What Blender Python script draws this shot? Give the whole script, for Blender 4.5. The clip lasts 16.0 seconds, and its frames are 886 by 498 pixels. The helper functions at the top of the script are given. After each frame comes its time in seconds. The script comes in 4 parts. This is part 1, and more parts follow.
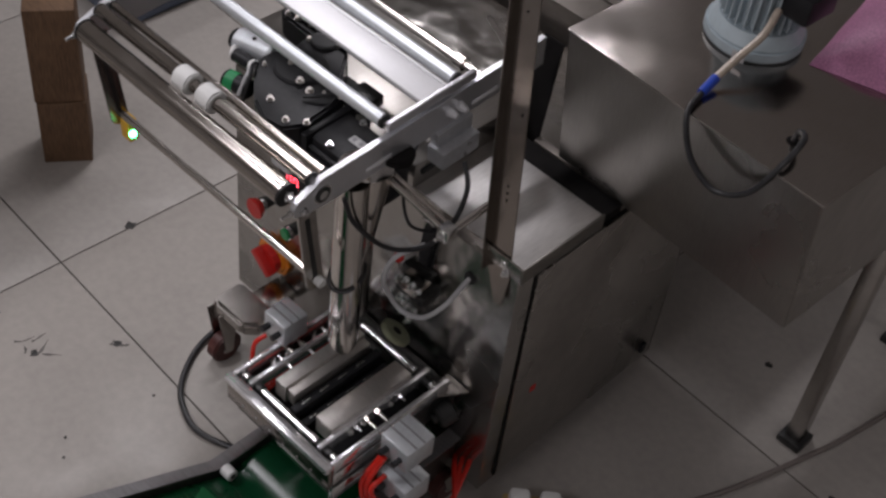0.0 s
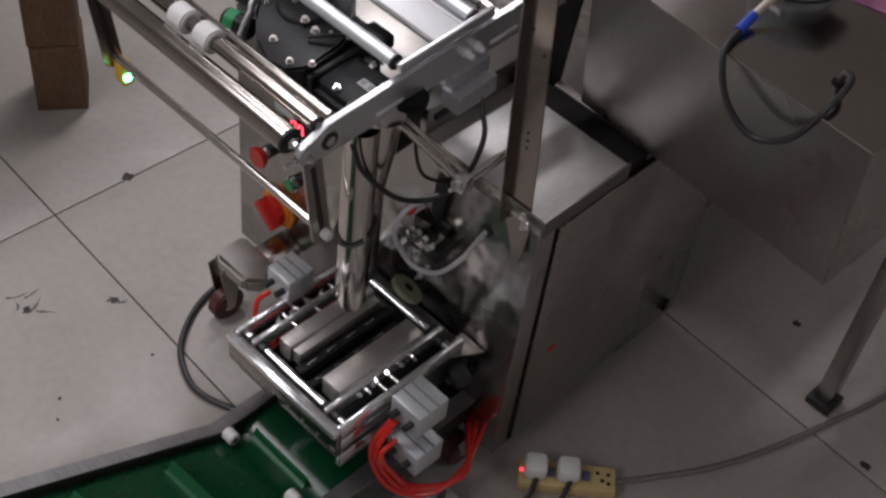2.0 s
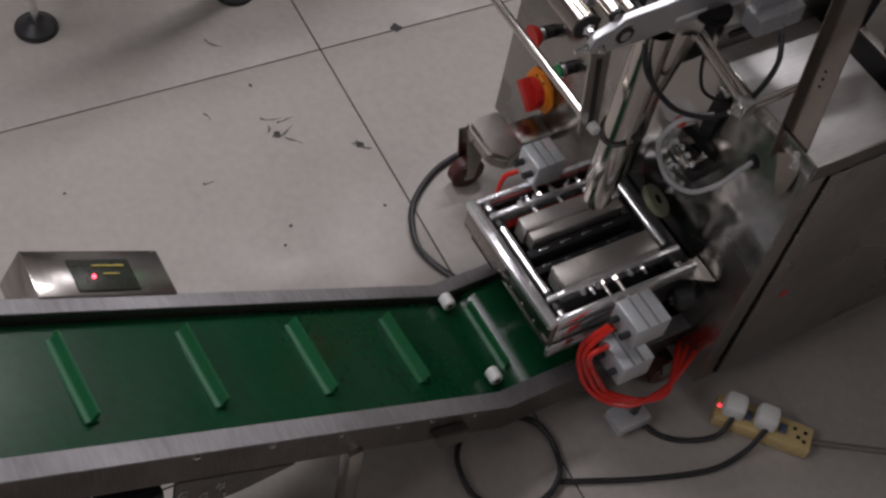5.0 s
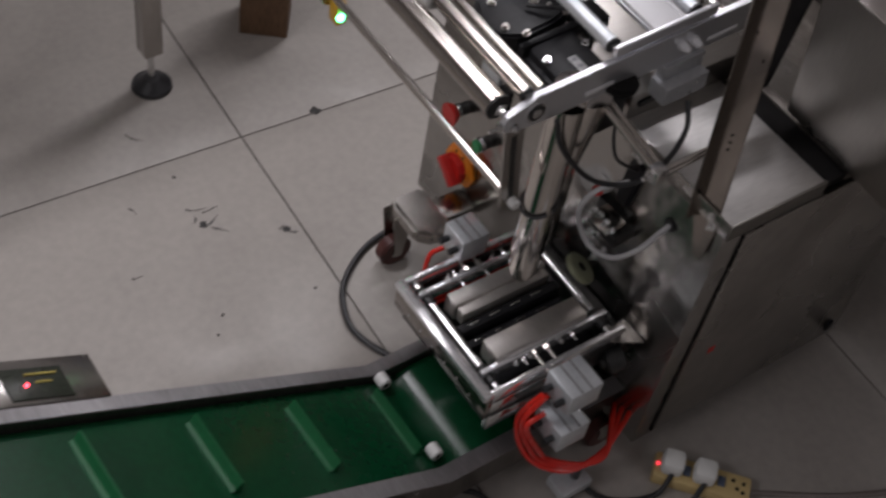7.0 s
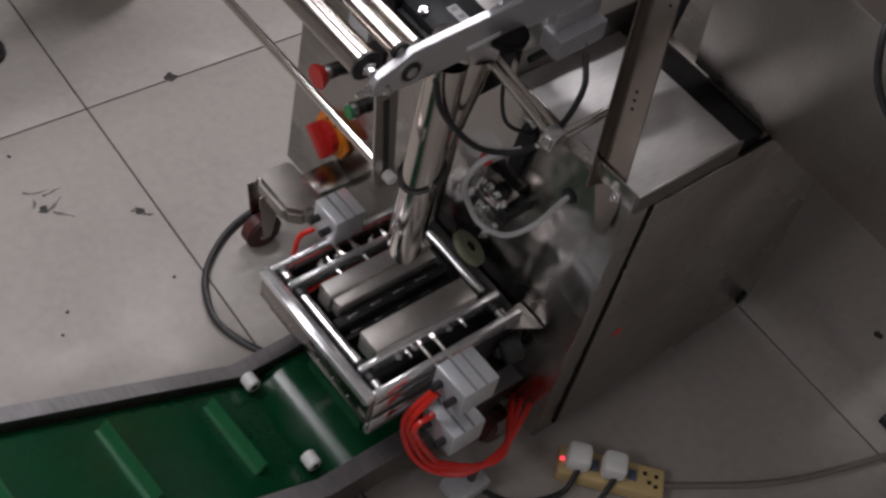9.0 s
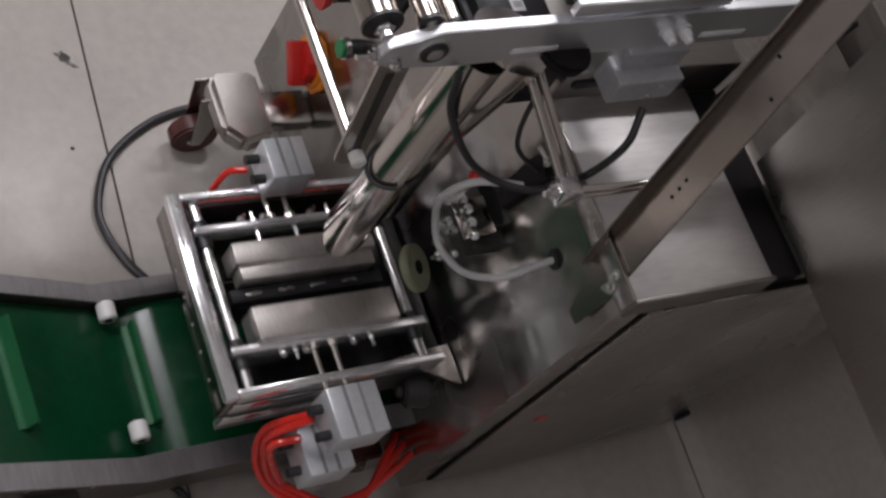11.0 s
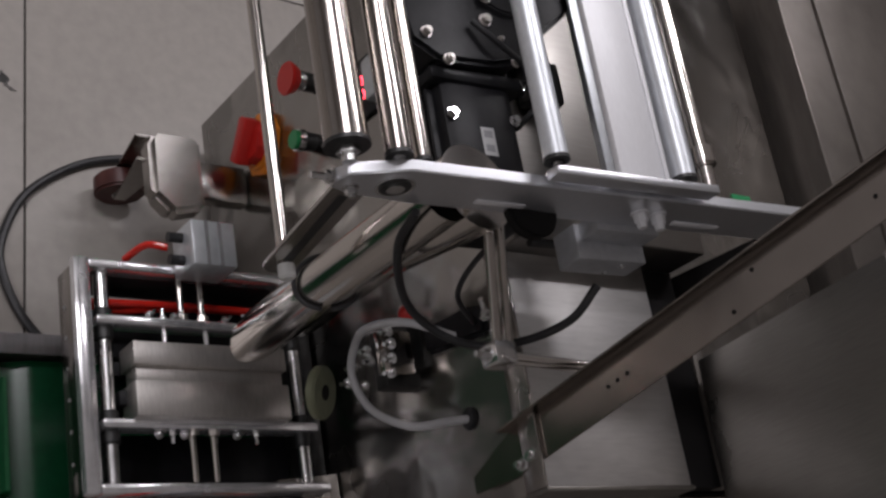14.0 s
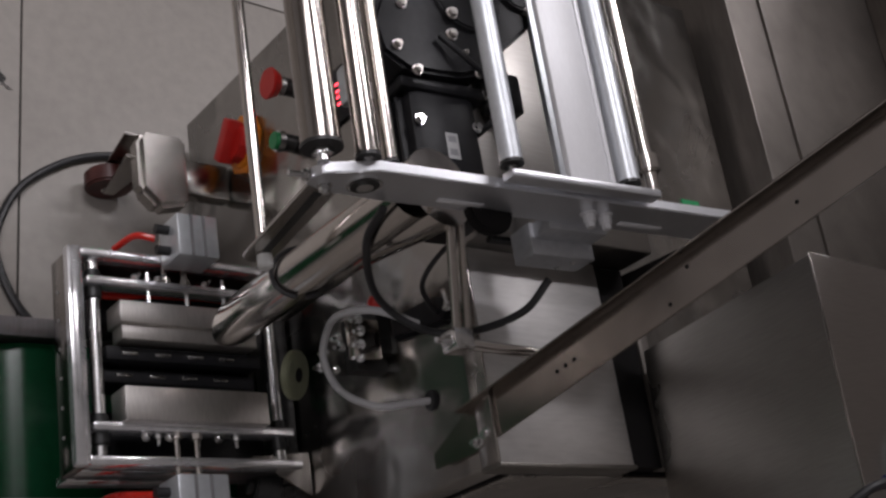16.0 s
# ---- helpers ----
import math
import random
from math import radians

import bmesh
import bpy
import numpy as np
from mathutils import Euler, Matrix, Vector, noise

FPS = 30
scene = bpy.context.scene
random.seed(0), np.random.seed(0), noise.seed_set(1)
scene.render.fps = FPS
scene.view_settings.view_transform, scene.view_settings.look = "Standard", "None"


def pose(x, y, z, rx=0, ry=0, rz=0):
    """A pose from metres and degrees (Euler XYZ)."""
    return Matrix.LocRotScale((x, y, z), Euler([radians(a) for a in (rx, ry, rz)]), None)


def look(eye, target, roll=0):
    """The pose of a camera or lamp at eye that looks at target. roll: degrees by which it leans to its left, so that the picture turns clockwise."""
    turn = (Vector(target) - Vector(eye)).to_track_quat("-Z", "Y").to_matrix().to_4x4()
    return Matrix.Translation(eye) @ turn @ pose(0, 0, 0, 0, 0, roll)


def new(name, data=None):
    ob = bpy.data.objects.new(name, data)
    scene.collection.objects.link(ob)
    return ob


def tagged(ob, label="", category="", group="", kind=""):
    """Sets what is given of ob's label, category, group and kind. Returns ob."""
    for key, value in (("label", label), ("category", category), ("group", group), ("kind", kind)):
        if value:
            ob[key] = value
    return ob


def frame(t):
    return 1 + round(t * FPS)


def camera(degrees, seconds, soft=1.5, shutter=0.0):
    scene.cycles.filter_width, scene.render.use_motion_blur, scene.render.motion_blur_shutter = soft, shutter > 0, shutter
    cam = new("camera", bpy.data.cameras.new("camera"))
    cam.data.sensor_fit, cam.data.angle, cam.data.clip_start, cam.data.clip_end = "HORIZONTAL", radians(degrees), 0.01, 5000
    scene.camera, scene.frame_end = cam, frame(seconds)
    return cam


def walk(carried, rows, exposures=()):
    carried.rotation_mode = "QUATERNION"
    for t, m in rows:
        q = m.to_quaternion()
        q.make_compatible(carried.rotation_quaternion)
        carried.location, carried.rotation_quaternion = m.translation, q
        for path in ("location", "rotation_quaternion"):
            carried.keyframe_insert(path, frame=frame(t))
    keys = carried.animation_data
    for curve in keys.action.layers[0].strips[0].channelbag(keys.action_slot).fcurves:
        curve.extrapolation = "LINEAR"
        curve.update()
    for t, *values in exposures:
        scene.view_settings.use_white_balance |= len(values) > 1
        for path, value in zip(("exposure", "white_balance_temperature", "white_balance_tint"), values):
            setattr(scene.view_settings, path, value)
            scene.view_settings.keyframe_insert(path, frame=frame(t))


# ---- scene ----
cam = camera(37, 16.0, soft=2.6, shutter=0.4)
walk(cam, [
    (0, look((0.951, -1.41, 2.52), (0.067, -0.32, 1.095), 8.1)),
    (0.5, look((0.866, -1.349, 2.43), (-0.001, -0.271, 0.986), 8.3)),
    (1, look((0.855, -1.34, 2.416), (-0.005, -0.274, 0.958), 7.9)),
    (1.5, look((0.864, -1.345, 2.409), (0.008, -0.286, 0.944), 8.1)),
    (2, look((0.875, -1.34, 2.399), (0.022, -0.287, 0.929), 8.2)),
    (2.5, look((0.878, -1.334, 2.4), (0.03, -0.295, 0.917), 7.8)),
    (3, look((0.885, -1.339, 2.397), (0.037, -0.311, 0.907), 7.7)),
    (3.5, look((0.877, -1.352, 2.388), (0.022, -0.339, 0.891), 9.5)),
    (4, look((0.852, -1.376, 2.372), (-0.035, -0.436, 0.846), 11.4)),
    (4.5, look((0.832, -1.411, 2.356), (-0.079, -0.591, 0.776), 13.7)),
    (4.7, look((0.823, -1.419, 2.36), (-0.095, -0.651, 0.758), 13.2)),
    (6.8, look((0.802, -1.422, 2.414), (-0.137, -0.579, 0.862), 11.9)),
    (7, look((0.814, -1.411, 2.417), (-0.125, -0.532, 0.885), 11.7)),
    (7.5, look((0.836, -1.39, 2.415), (-0.083, -0.436, 0.917), 12.2)),
    (8, look((0.809, -1.348, 2.358), (-0.073, -0.373, 0.851), 13.1)),
    (8.5, look((0.727, -1.281, 2.276), (-0.117, -0.324, 0.736), 13.8)),
    (9, look((0.676, -1.232, 2.202), (-0.134, -0.247, 0.661), 15.5)),
    (9.2, look((0.643, -1.197, 2.16), (-0.155, -0.191, 0.627), 16.4)),
    (11.3, look((0.358, -1.003, 1.914), (-0.297, 0.066, 0.356), 48.1)),
    (11.5, look((0.327, -0.985, 1.889), (-0.33, 0.106, 0.348), 51.0)),
    (12, look((0.266, -0.944, 1.834), (-0.441, 0.207, 0.359), 54.4)),
    (12.5, look((0.26, -0.95, 1.839), (-0.48, 0.214, 0.39), 54.5)),
    (13, look((0.259, -0.948, 1.842), (-0.49, 0.215, 0.398), 54.8)),
    (13.5, look((0.263, -0.951, 1.84), (-0.481, 0.23, 0.407), 55.6)),
    (14, look((0.288, -0.979, 1.878), (-0.455, 0.186, 0.432), 55.4)),
    (14.5, look((0.359, -1.043, 1.983), (-0.397, 0.108, 0.533), 54.4)),
    (15, look((0.358, -1.041, 1.983), (-0.395, 0.117, 0.537), 54.7)),
    (15.5, look((0.355, -1.048, 1.985), (-0.395, 0.126, 0.549), 55.8)),
    (16, look((0.352, -1.045, 1.984), (-0.391, 0.144, 0.558), 56.8)),
], exposures=[(0, 0.0), (3, 0.16), (4.7, 0.08), (7.5, -0.05), (8.5, 0.08), (9.2, 0.15), (11.4, 0.44), (12.6, 0.07), (14.2, -0.15), (16, -0.18)])

# ---- light: a dim workshop lit by ceiling tubes on the conveyor side, one added fill ----
world = bpy.data.worlds.new("world")
scene.world = world
world.use_nodes = True
world.node_tree.nodes["Background"].inputs[0].default_value = (0.75, 0.85, 1.0, 1)
world.node_tree.nodes["Background"].inputs[1].default_value = 0.03
scene.view_settings.exposure = 0.0


def area(name, x, y, z, sx, sy, watts, target, col=(0.985, 0.945, 1.0)):
    d = bpy.data.lights.new(name, "AREA")
    d.shape, d.size, d.size_y, d.energy, d.color = "RECTANGLE", sx, sy, watts, col
    ob = new(name, d)
    ob.matrix_world = look((x, y, z), target)
    return ob


area("tube_light", -1.75, -1.3, 3.18, 0.5, 1.2, 31, (-1.75, -1.3, 0))
area("tube_light", -1.9, 0.98, 3.18, 1.4, 0.16, 32, (-1.95, 0.98, 0))
area("tube_light", -3.3, 3.1, 3.18, 0.3, 0.8, 17, (-3.3, 3.1, 0))
area("tube_light", -0.2, -3.3, 3.18, 1.4, 0.3, 28, (-0.2, -3.3, 0))
# unseen fill lamp added to lift the dark floor on the right
area("tube_light", 2.7, 0.6, 3.18, 0.3, 1.4, 9, (2.7, 0.6, 0))


# ---- materials ----
def mat(name, col, rough=0.5, metal=0.0, grain=0.0, scale=40.0, bump=0.0, stretch=(1, 1, 1), spots=0.0, rvar=0.1,
        coat=0.0, emit=None, emit_strength=0.0, trans=0.0, spot_scale=4.0, vary=0.0, spot_col=None, wave=0.0, wave_scale=5.0):
    m = bpy.data.materials.new(name)
    m.use_nodes = True
    nt = m.node_tree
    N, L = nt.nodes, nt.links
    p = N["Principled BSDF"]
    p.inputs["Base Color"].default_value = (*col, 1)
    p.inputs["Roughness"].default_value = rough
    p.inputs["Metallic"].default_value = metal
    p.inputs["Coat Weight"].default_value = coat
    p.inputs["Coat Roughness"].default_value = 0.12
    p.inputs["Transmission Weight"].default_value = trans
    if emit:
        p.inputs["Emission Color"].default_value = (*emit, 1)
        p.inputs["Emission Strength"].default_value = emit_strength
    if grain or bump or spots or vary:
        tc = N.new("ShaderNodeTexCoord")
        mp = N.new("ShaderNodeMapping")
        mp.inputs["Scale"].default_value = stretch
        L.new(tc.outputs["Object"], mp.inputs["Vector"])
        n1 = N.new("ShaderNodeTexNoise")
        n1.inputs["Scale"].default_value, n1.inputs["Detail"].default_value = scale, 5
        L.new(mp.outputs["Vector"], n1.inputs["Vector"])
        n2 = N.new("ShaderNodeTexNoise")
        n2.inputs["Scale"].default_value, n2.inputs["Detail"].default_value = spot_scale, 6
        n2.inputs["Distortion"].default_value = 0.6
        L.new(tc.outputs["Object"], n2.inputs["Vector"])
        r1 = N.new("ShaderNodeMapRange")
        r1.inputs["From Min"].default_value, r1.inputs["From Max"].default_value = 0.3, 0.7
        r1.inputs["To Min"].default_value, r1.inputs["To Max"].default_value = 1 - grain, 1 + grain
        L.new(n1.outputs["Fac"], r1.inputs["Value"])
        r2 = N.new("ShaderNodeMapRange")
        r2.inputs["From Min"].default_value, r2.inputs["From Max"].default_value = 0.35, 0.7
        r2.inputs["To Min"].default_value, r2.inputs["To Max"].default_value = 0, spots
        L.new(n2.outputs["Fac"], r2.inputs["Value"])
        mx = N.new("ShaderNodeMix")
        mx.data_type = "RGBA"
        mx.inputs[6].default_value = (*col, 1)
        mx.inputs[7].default_value = (*(spot_col or tuple(c * 0.45 for c in col)), 1)
        L.new(r2.outputs["Result"], mx.inputs[0])
        hs = N.new("ShaderNodeHueSaturation")
        L.new(mx.outputs[2], hs.inputs["Color"])
        if vary:
            oi = N.new("ShaderNodeObjectInfo")
            rv = N.new("ShaderNodeMapRange")
            rv.inputs["To Min"].default_value, rv.inputs["To Max"].default_value = 1 - vary, 1 + vary
            L.new(oi.outputs["Random"], rv.inputs["Value"])
            mm = N.new("ShaderNodeMath")
            mm.operation = "MULTIPLY"
            L.new(r1.outputs["Result"], mm.inputs[0])
            L.new(rv.outputs["Result"], mm.inputs[1])
            L.new(mm.outputs[0], hs.inputs["Value"])
        else:
            L.new(r1.outputs["Result"], hs.inputs["Value"])
        L.new(hs.outputs["Color"], p.inputs["Base Color"])
        rr = N.new("ShaderNodeMapRange")
        rr.inputs["From Min"].default_value, rr.inputs["From Max"].default_value = 0.25, 0.75
        rr.inputs["To Min"].default_value, rr.inputs["To Max"].default_value = max(0.03, rough - rvar), min(1, rough + rvar)
        L.new(n2.outputs["Fac"], rr.inputs["Value"])
        L.new(rr.outputs["Result"], p.inputs["Roughness"])
        if bump:
            b = N.new("ShaderNodeBump")
            b.inputs["Strength"].default_value, b.inputs["Distance"].default_value = bump, 0.002
            L.new(n1.outputs["Fac"], b.inputs["Height"])
            L.new(b.outputs["Normal"], p.inputs["Normal"])
        if wave:                                       # dents and warps of thin sheet
            n3 = N.new("ShaderNodeTexNoise")
            n3.inputs["Scale"].default_value, n3.inputs["Detail"].default_value = wave_scale, 2
            L.new(tc.outputs["Object"], n3.inputs["Vector"])
            w = N.new("ShaderNodeBump")
            w.inputs["Strength"].default_value, w.inputs["Distance"].default_value = 1.0, wave
            L.new(n3.outputs["Fac"], w.inputs["Height"])
            if bump:
                L.new(b.outputs["Normal"], w.inputs["Normal"])
            L.new(w.outputs["Normal"], p.inputs["Normal"])
    return m


STEEL = mat("brushed_stainless", (0.46, 0.435, 0.41), 0.24, 1, 0.08, 30, 0.03, (1, 1, 14), 0.4, 0.09, spot_scale=3)
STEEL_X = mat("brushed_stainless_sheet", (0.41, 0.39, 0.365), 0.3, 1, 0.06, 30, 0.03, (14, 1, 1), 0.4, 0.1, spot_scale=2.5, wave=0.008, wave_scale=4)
TABLE = mat("dark_reflecting_stainless", (0.4, 0.37, 0.35), 0.17, 1, 0.04, 40, 0.015, (10, 1, 1), 0.4, 0.07, spot_scale=4, spot_col=(0.29, 0.25, 0.225), wave=0.006, wave_scale=4)
FRONT = mat("cabinet_front_steel", (0.4, 0.385, 0.365), 0.24, 1, 0.05, 30, 0.02, (1, 1, 14), 0.35, 0.07, spot_scale=5, wave=0.012, wave_scale=8)
# cross plate colour; also paints the glints of side plate slots and bolts
FACE = mat("bright_plate_and_glints", (0.92, 0.92, 0.94), 0.5, 0.35, 0.04, 90, 0.02, (1, 12, 1), 0.1, 0.06)
TRAY = mat("worn_tray_steel", (0.6, 0.585, 0.57), 0.5, 1, 0.06, 30, 0.03, (6, 1, 1), 0.35, 0.08, spot_scale=7)
RAIL = mat("dark_mottled_rail_steel", (0.19, 0.175, 0.16), 0.4, 0.9, 0.15, 20, 0.05, (1, 8, 1), 0.5, 0.1, spot_scale=5)
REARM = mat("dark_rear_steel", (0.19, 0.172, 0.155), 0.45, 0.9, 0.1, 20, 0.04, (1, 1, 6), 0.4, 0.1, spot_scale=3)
POLISH = mat("polished_steel", (0.66, 0.62, 0.58), 0.15, 1, 0.06, 25, 0, (1, 1, 1), 0.15, 0.05, spot_scale=12)
POSTM = mat("mirror_stainless", (0.29, 0.26, 0.235), 0.19, 1, 0.05, 20, 0.0, (1, 1, 1), 0.15, 0.05, spot_scale=6, wave=0.0015, wave_scale=9)
DULL = mat("dull_old_steel", (0.24, 0.225, 0.205), 0.45, 0.9, 0.12, 20, 0.05, (1, 1, 8), 0.4, 0.1, spot_scale=3)
GROOVE = mat("grey_groove", (0.3, 0.3, 0.31), 0.5, 0.4, 0.1, 60, 0)
WHEELM = mat("old_silicone_wheel", (0.22, 0.23, 0.15), 0.5, 0.2, 0.1, 60, 0.05, spots=0.4, spot_scale=15)
ZINC = mat("bright_zinc_plate", (0.92, 0.92, 0.94), 0.2, 0.8, 0.12, 50, 0.04, (1, 1, 1), 0.3, 0.12, spot_scale=20)
CHROME = mat("chrome", (0.78, 0.78, 0.78), 0.2, 1, 0.1, 60, 0.03, (1, 1, 1), 0.25, 0.08, spot_scale=18)
ROLLER = mat("ground_roller_steel", (0.37, 0.34, 0.313), 0.13, 1, 0.05, 80, 0.02, (20, 1, 1), 0.1, 0.05, spot_scale=8)
ALU = mat("anodised_aluminium", (0.74, 0.75, 0.78), 0.34, 0.85, 0.05, 120, 0.03, (1, 12, 1), 0.1, 0.06, spot_scale=9)
ALU_MATT = mat("matt_aluminium", (0.7, 0.73, 0.76), 0.4, 0.6, 0.06, 90, 0.02, (1, 1, 1), 0.12, 0.06)
BLOCKM = mat("grey_cast_aluminium", (0.52, 0.53, 0.55), 0.45, 0.6, 0.08, 90, 0.03, spots=0.15)
RAILTOP = mat("pale_rail_top", (0.3, 0.29, 0.295), 0.5, 0.8, 0.12, 25, 0.04, (1, 6, 1), 0.35, 0.1, spot_scale=6)
JAWSTEEL = mat("ground_jaw_steel", (0.66, 0.63, 0.6), 0.44, 1, 0.1, 60, 0.03, (1, 12, 1), 0.3, 0.08, spot_scale=10)
DARK = mat("dark_oily_steel", (0.05, 0.05, 0.05), 0.4, 0.6, 0.2, 60, 0.05, spots=0.3)
BLACK = mat("black_enamel", (0.014, 0.014, 0.016), 0.42, 0, 0.2, 90, 0.05, spots=0.3)
RUBBER = mat("black_rubber", (0.02, 0.02, 0.022), 0.45, 0, 0.2, 60, 0.03, spots=0.2)
# near-black: paints the shade in gaps, slots and holes, and the inlet cup
VOID = mat("black_and_cavity_shade", (0.014, 0.013, 0.013), 0.8, 0, 0.2, 20, 0)
WHITE = mat("white_plastic", (0.78, 0.78, 0.76), 0.4, 0, 0.04, 50, 0.02, spots=0.1)
RED = mat("red_plastic", (0.62, 0.025, 0.02), 0.35, 0, 0.06, 60, 0.02, spots=0.15)
ORANGE = mat("orange_plastic", (0.85, 0.27, 0.02), 0.42, 0, 0.05, 60, 0.02, spots=0.12)
YELLOW = mat("yellow_plastic", (0.75, 0.43, 0.03), 0.45, 0, 0.08, 60, 0.02, spots=0.2)
GREENBTN = mat("green_plastic", (0.02, 0.27, 0.09), 0.35, 0, 0.05, 60, 0.02, spots=0.1)
GREENLBL = mat("green_sticker", (0.015, 0.3, 0.1), 0.5, 0, 0.05, 60, 0)
BELT = mat("green_belt", (0.003, 0.055, 0.02), 0.23, 0, 0.12, 70, 0.02, spots=0.3, rvar=0.05, spot_scale=6)
CLEAT = mat("green_cleat", (0.006, 0.11, 0.035), 0.48, 0, 0.1, 70, 0.03, spots=0.2, vary=0.08)
REDTUBE = mat("red_air_tube", (0.75, 0.025, 0.015), 0.22, 0, 0.03, 60, 0, spots=0.08, coat=0.4)
GREYTUBE = mat("grey_cable", (0.56, 0.56, 0.57), 0.45, 0, 0.05, 60, 0.02, spots=0.12)
STRIP = mat("cream_plastic", (0.62, 0.47, 0.22), 0.45, 0, 0.05, 50, 0.02, spots=0.2)
DULLBLUE = mat("grey_blue_plastic", (0.12, 0.15, 0.22), 0.45, 0, 0.05, 60, 0.02, spots=0.1)
BLUE = mat("blue_tape", (0.02, 0.07, 0.5), 0.4, 0, 0.06, 60, 0.05, spots=0.15)
TAPE = mat("dirty_clear_tape", (0.5, 0.42, 0.34), 0.35, 0, 0.15, 80, 0.1, spots=0.5)
MOTORP = mat("pale_blue_motor_paint", (0.48, 0.56, 0.6), 0.4, 0, 0.05, 60, 0.03, spots=0.15)
PINK = mat("pink_woven_bag", (0.5, 0.2, 0.36), 0.55, 0, 0.25, 260, 0.5, spots=0.3, spot_scale=10)
WOOD = mat("rough_packing_wood", (0.17, 0.095, 0.05), 0.75, 0, 0.3, 30, 0.25, (1, 10, 1), 0.5, 0.1, spot_scale=7, vary=0.12)
TILE = mat("worn_floor_tile", (0.41, 0.38, 0.348), 0.48, 0, 0.06, 45, 0.03, spots=0.38, rvar=0.16, spot_scale=4.2, vary=0.03, spot_col=(0.31, 0.285, 0.26))
GROUT = mat("dark_grout", (0.045, 0.04, 0.036), 0.8, 0, 0.3, 60, 0.1)
SCUFF = mat("grey_scuff", (0.13, 0.12, 0.11), 0.6, 0, 0.3, 60, 0.05)
DIRT = mat("dried_oil_dirt", (0.03, 0.028, 0.026), 0.6, 0, 0.3, 60, 0.1)
LEAD = mat("brown_grey_cable", (0.2, 0.17, 0.155), 0.5, 0, 0.1, 60, 0.02, spots=0.2)
REDWHEEL = mat("dark_red_wheel", (0.10, 0.03, 0.026), 0.4, 0, 0.15, 60, 0.03, spots=0.4, spot_scale=20)
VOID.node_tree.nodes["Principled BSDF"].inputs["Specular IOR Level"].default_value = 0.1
BLACK.node_tree.nodes["Principled BSDF"].inputs["Specular IOR Level"].default_value = 0.25
WALLP = mat("grey_wall_paint", (0.8, 0.79, 0.78), 0.8, 0, 0.05, 8, 0.05, spots=0.2)
CEILP = mat("ceiling_paint", (0.84, 0.83, 0.82), 0.85, 0, 0.05, 8, 0.02, spots=0.15)
PILOT = mat("red_pilot", (0.8, 0.05, 0.05), 0.3, emit=(1.0, 0.05, 0.08), emit_strength=1.5)
LEDG = mat("green_led", (0.1, 0.8, 0.3), 0.3, emit=(0.1, 1.0, 0.35), emit_strength=14)
LEDR = mat("red_led", (0.8, 0.05, 0.05), 0.3, emit=(1.0, 0.05, 0.08), emit_strength=8)
INK = mat("dark_ink", (0.03, 0.03, 0.04), 0.6, 0, 0.1, 60, 0)
LABEL = mat("silver_label", (0.5, 0.5, 0.5), 0.4, 0.3, 0.05, 60, 0, spots=0.1)
PCB = mat("dark_green_board", (0.03, 0.035, 0.025), 0.35, 0, 0.4, 120, 0.2, spots=0.3, spot_scale=30)
BRASS = mat("yellow_metal", (0.6, 0.5, 0.15), 0.35, 0.8, 0.1, 60, 0.02)


# ---- mesh helpers ----
def B():
    return bmesh.new()


def box(bm, x0, x1, y0, y1, z0, z1, bev=0.002, m=None):
    tmp = bmesh.new()
    bmesh.ops.create_cube(tmp, size=1, matrix=Matrix.LocRotScale(((x0 + x1) / 2, (y0 + y1) / 2, (z0 + z1) / 2), None, (x1 - x0, y1 - y0, z1 - z0)))
    if bev:
        bev = min(bev, 0.45 * min(x1 - x0, y1 - y0, z1 - z0))
        bmesh.ops.bevel(tmp, geom=tmp.edges[:], offset=bev, segments=2, affect="EDGES", profile=0.5)
    return merge(bm, tmp, m)


def merge(bm, tmp, m=None):
    if m is not None:
        tmp.transform(m)
    me = bpy.data.meshes.new("tmp")
    tmp.to_mesh(me)
    tmp.free()
    bm.from_mesh(me)
    bpy.data.meshes.remove(me)
    return bm


def cyl(bm, p0, p1, r, r2=None, seg=24, bev=0.0, caps=True):
    p0, p1 = Vector(p0), Vector(p1)
    d = p1 - p0
    tmp = bmesh.new()
    bmesh.ops.create_cone(tmp, cap_ends=caps, segments=seg, radius1=r, radius2=r if r2 is None else r2, depth=d.length)
    if bev:
        es = [e for e in tmp.edges if any(len(f.verts) > 4 for f in e.link_faces)]
        bmesh.ops.bevel(tmp, geom=es, offset=bev, segments=2, affect="EDGES")
    return merge(bm, tmp, Matrix.Translation((p0 + p1) / 2) @ d.to_track_quat("Z", "Y").to_matrix().to_4x4())


def ball(bm, c, r, sx=1, sy=1, sz=1, seg=16):
    tmp = bmesh.new()
    bmesh.ops.create_uvsphere(tmp, u_segments=seg, v_segments=seg // 2, radius=r)
    return merge(bm, tmp, Matrix.LocRotScale(c, None, (sx, sy, sz)))


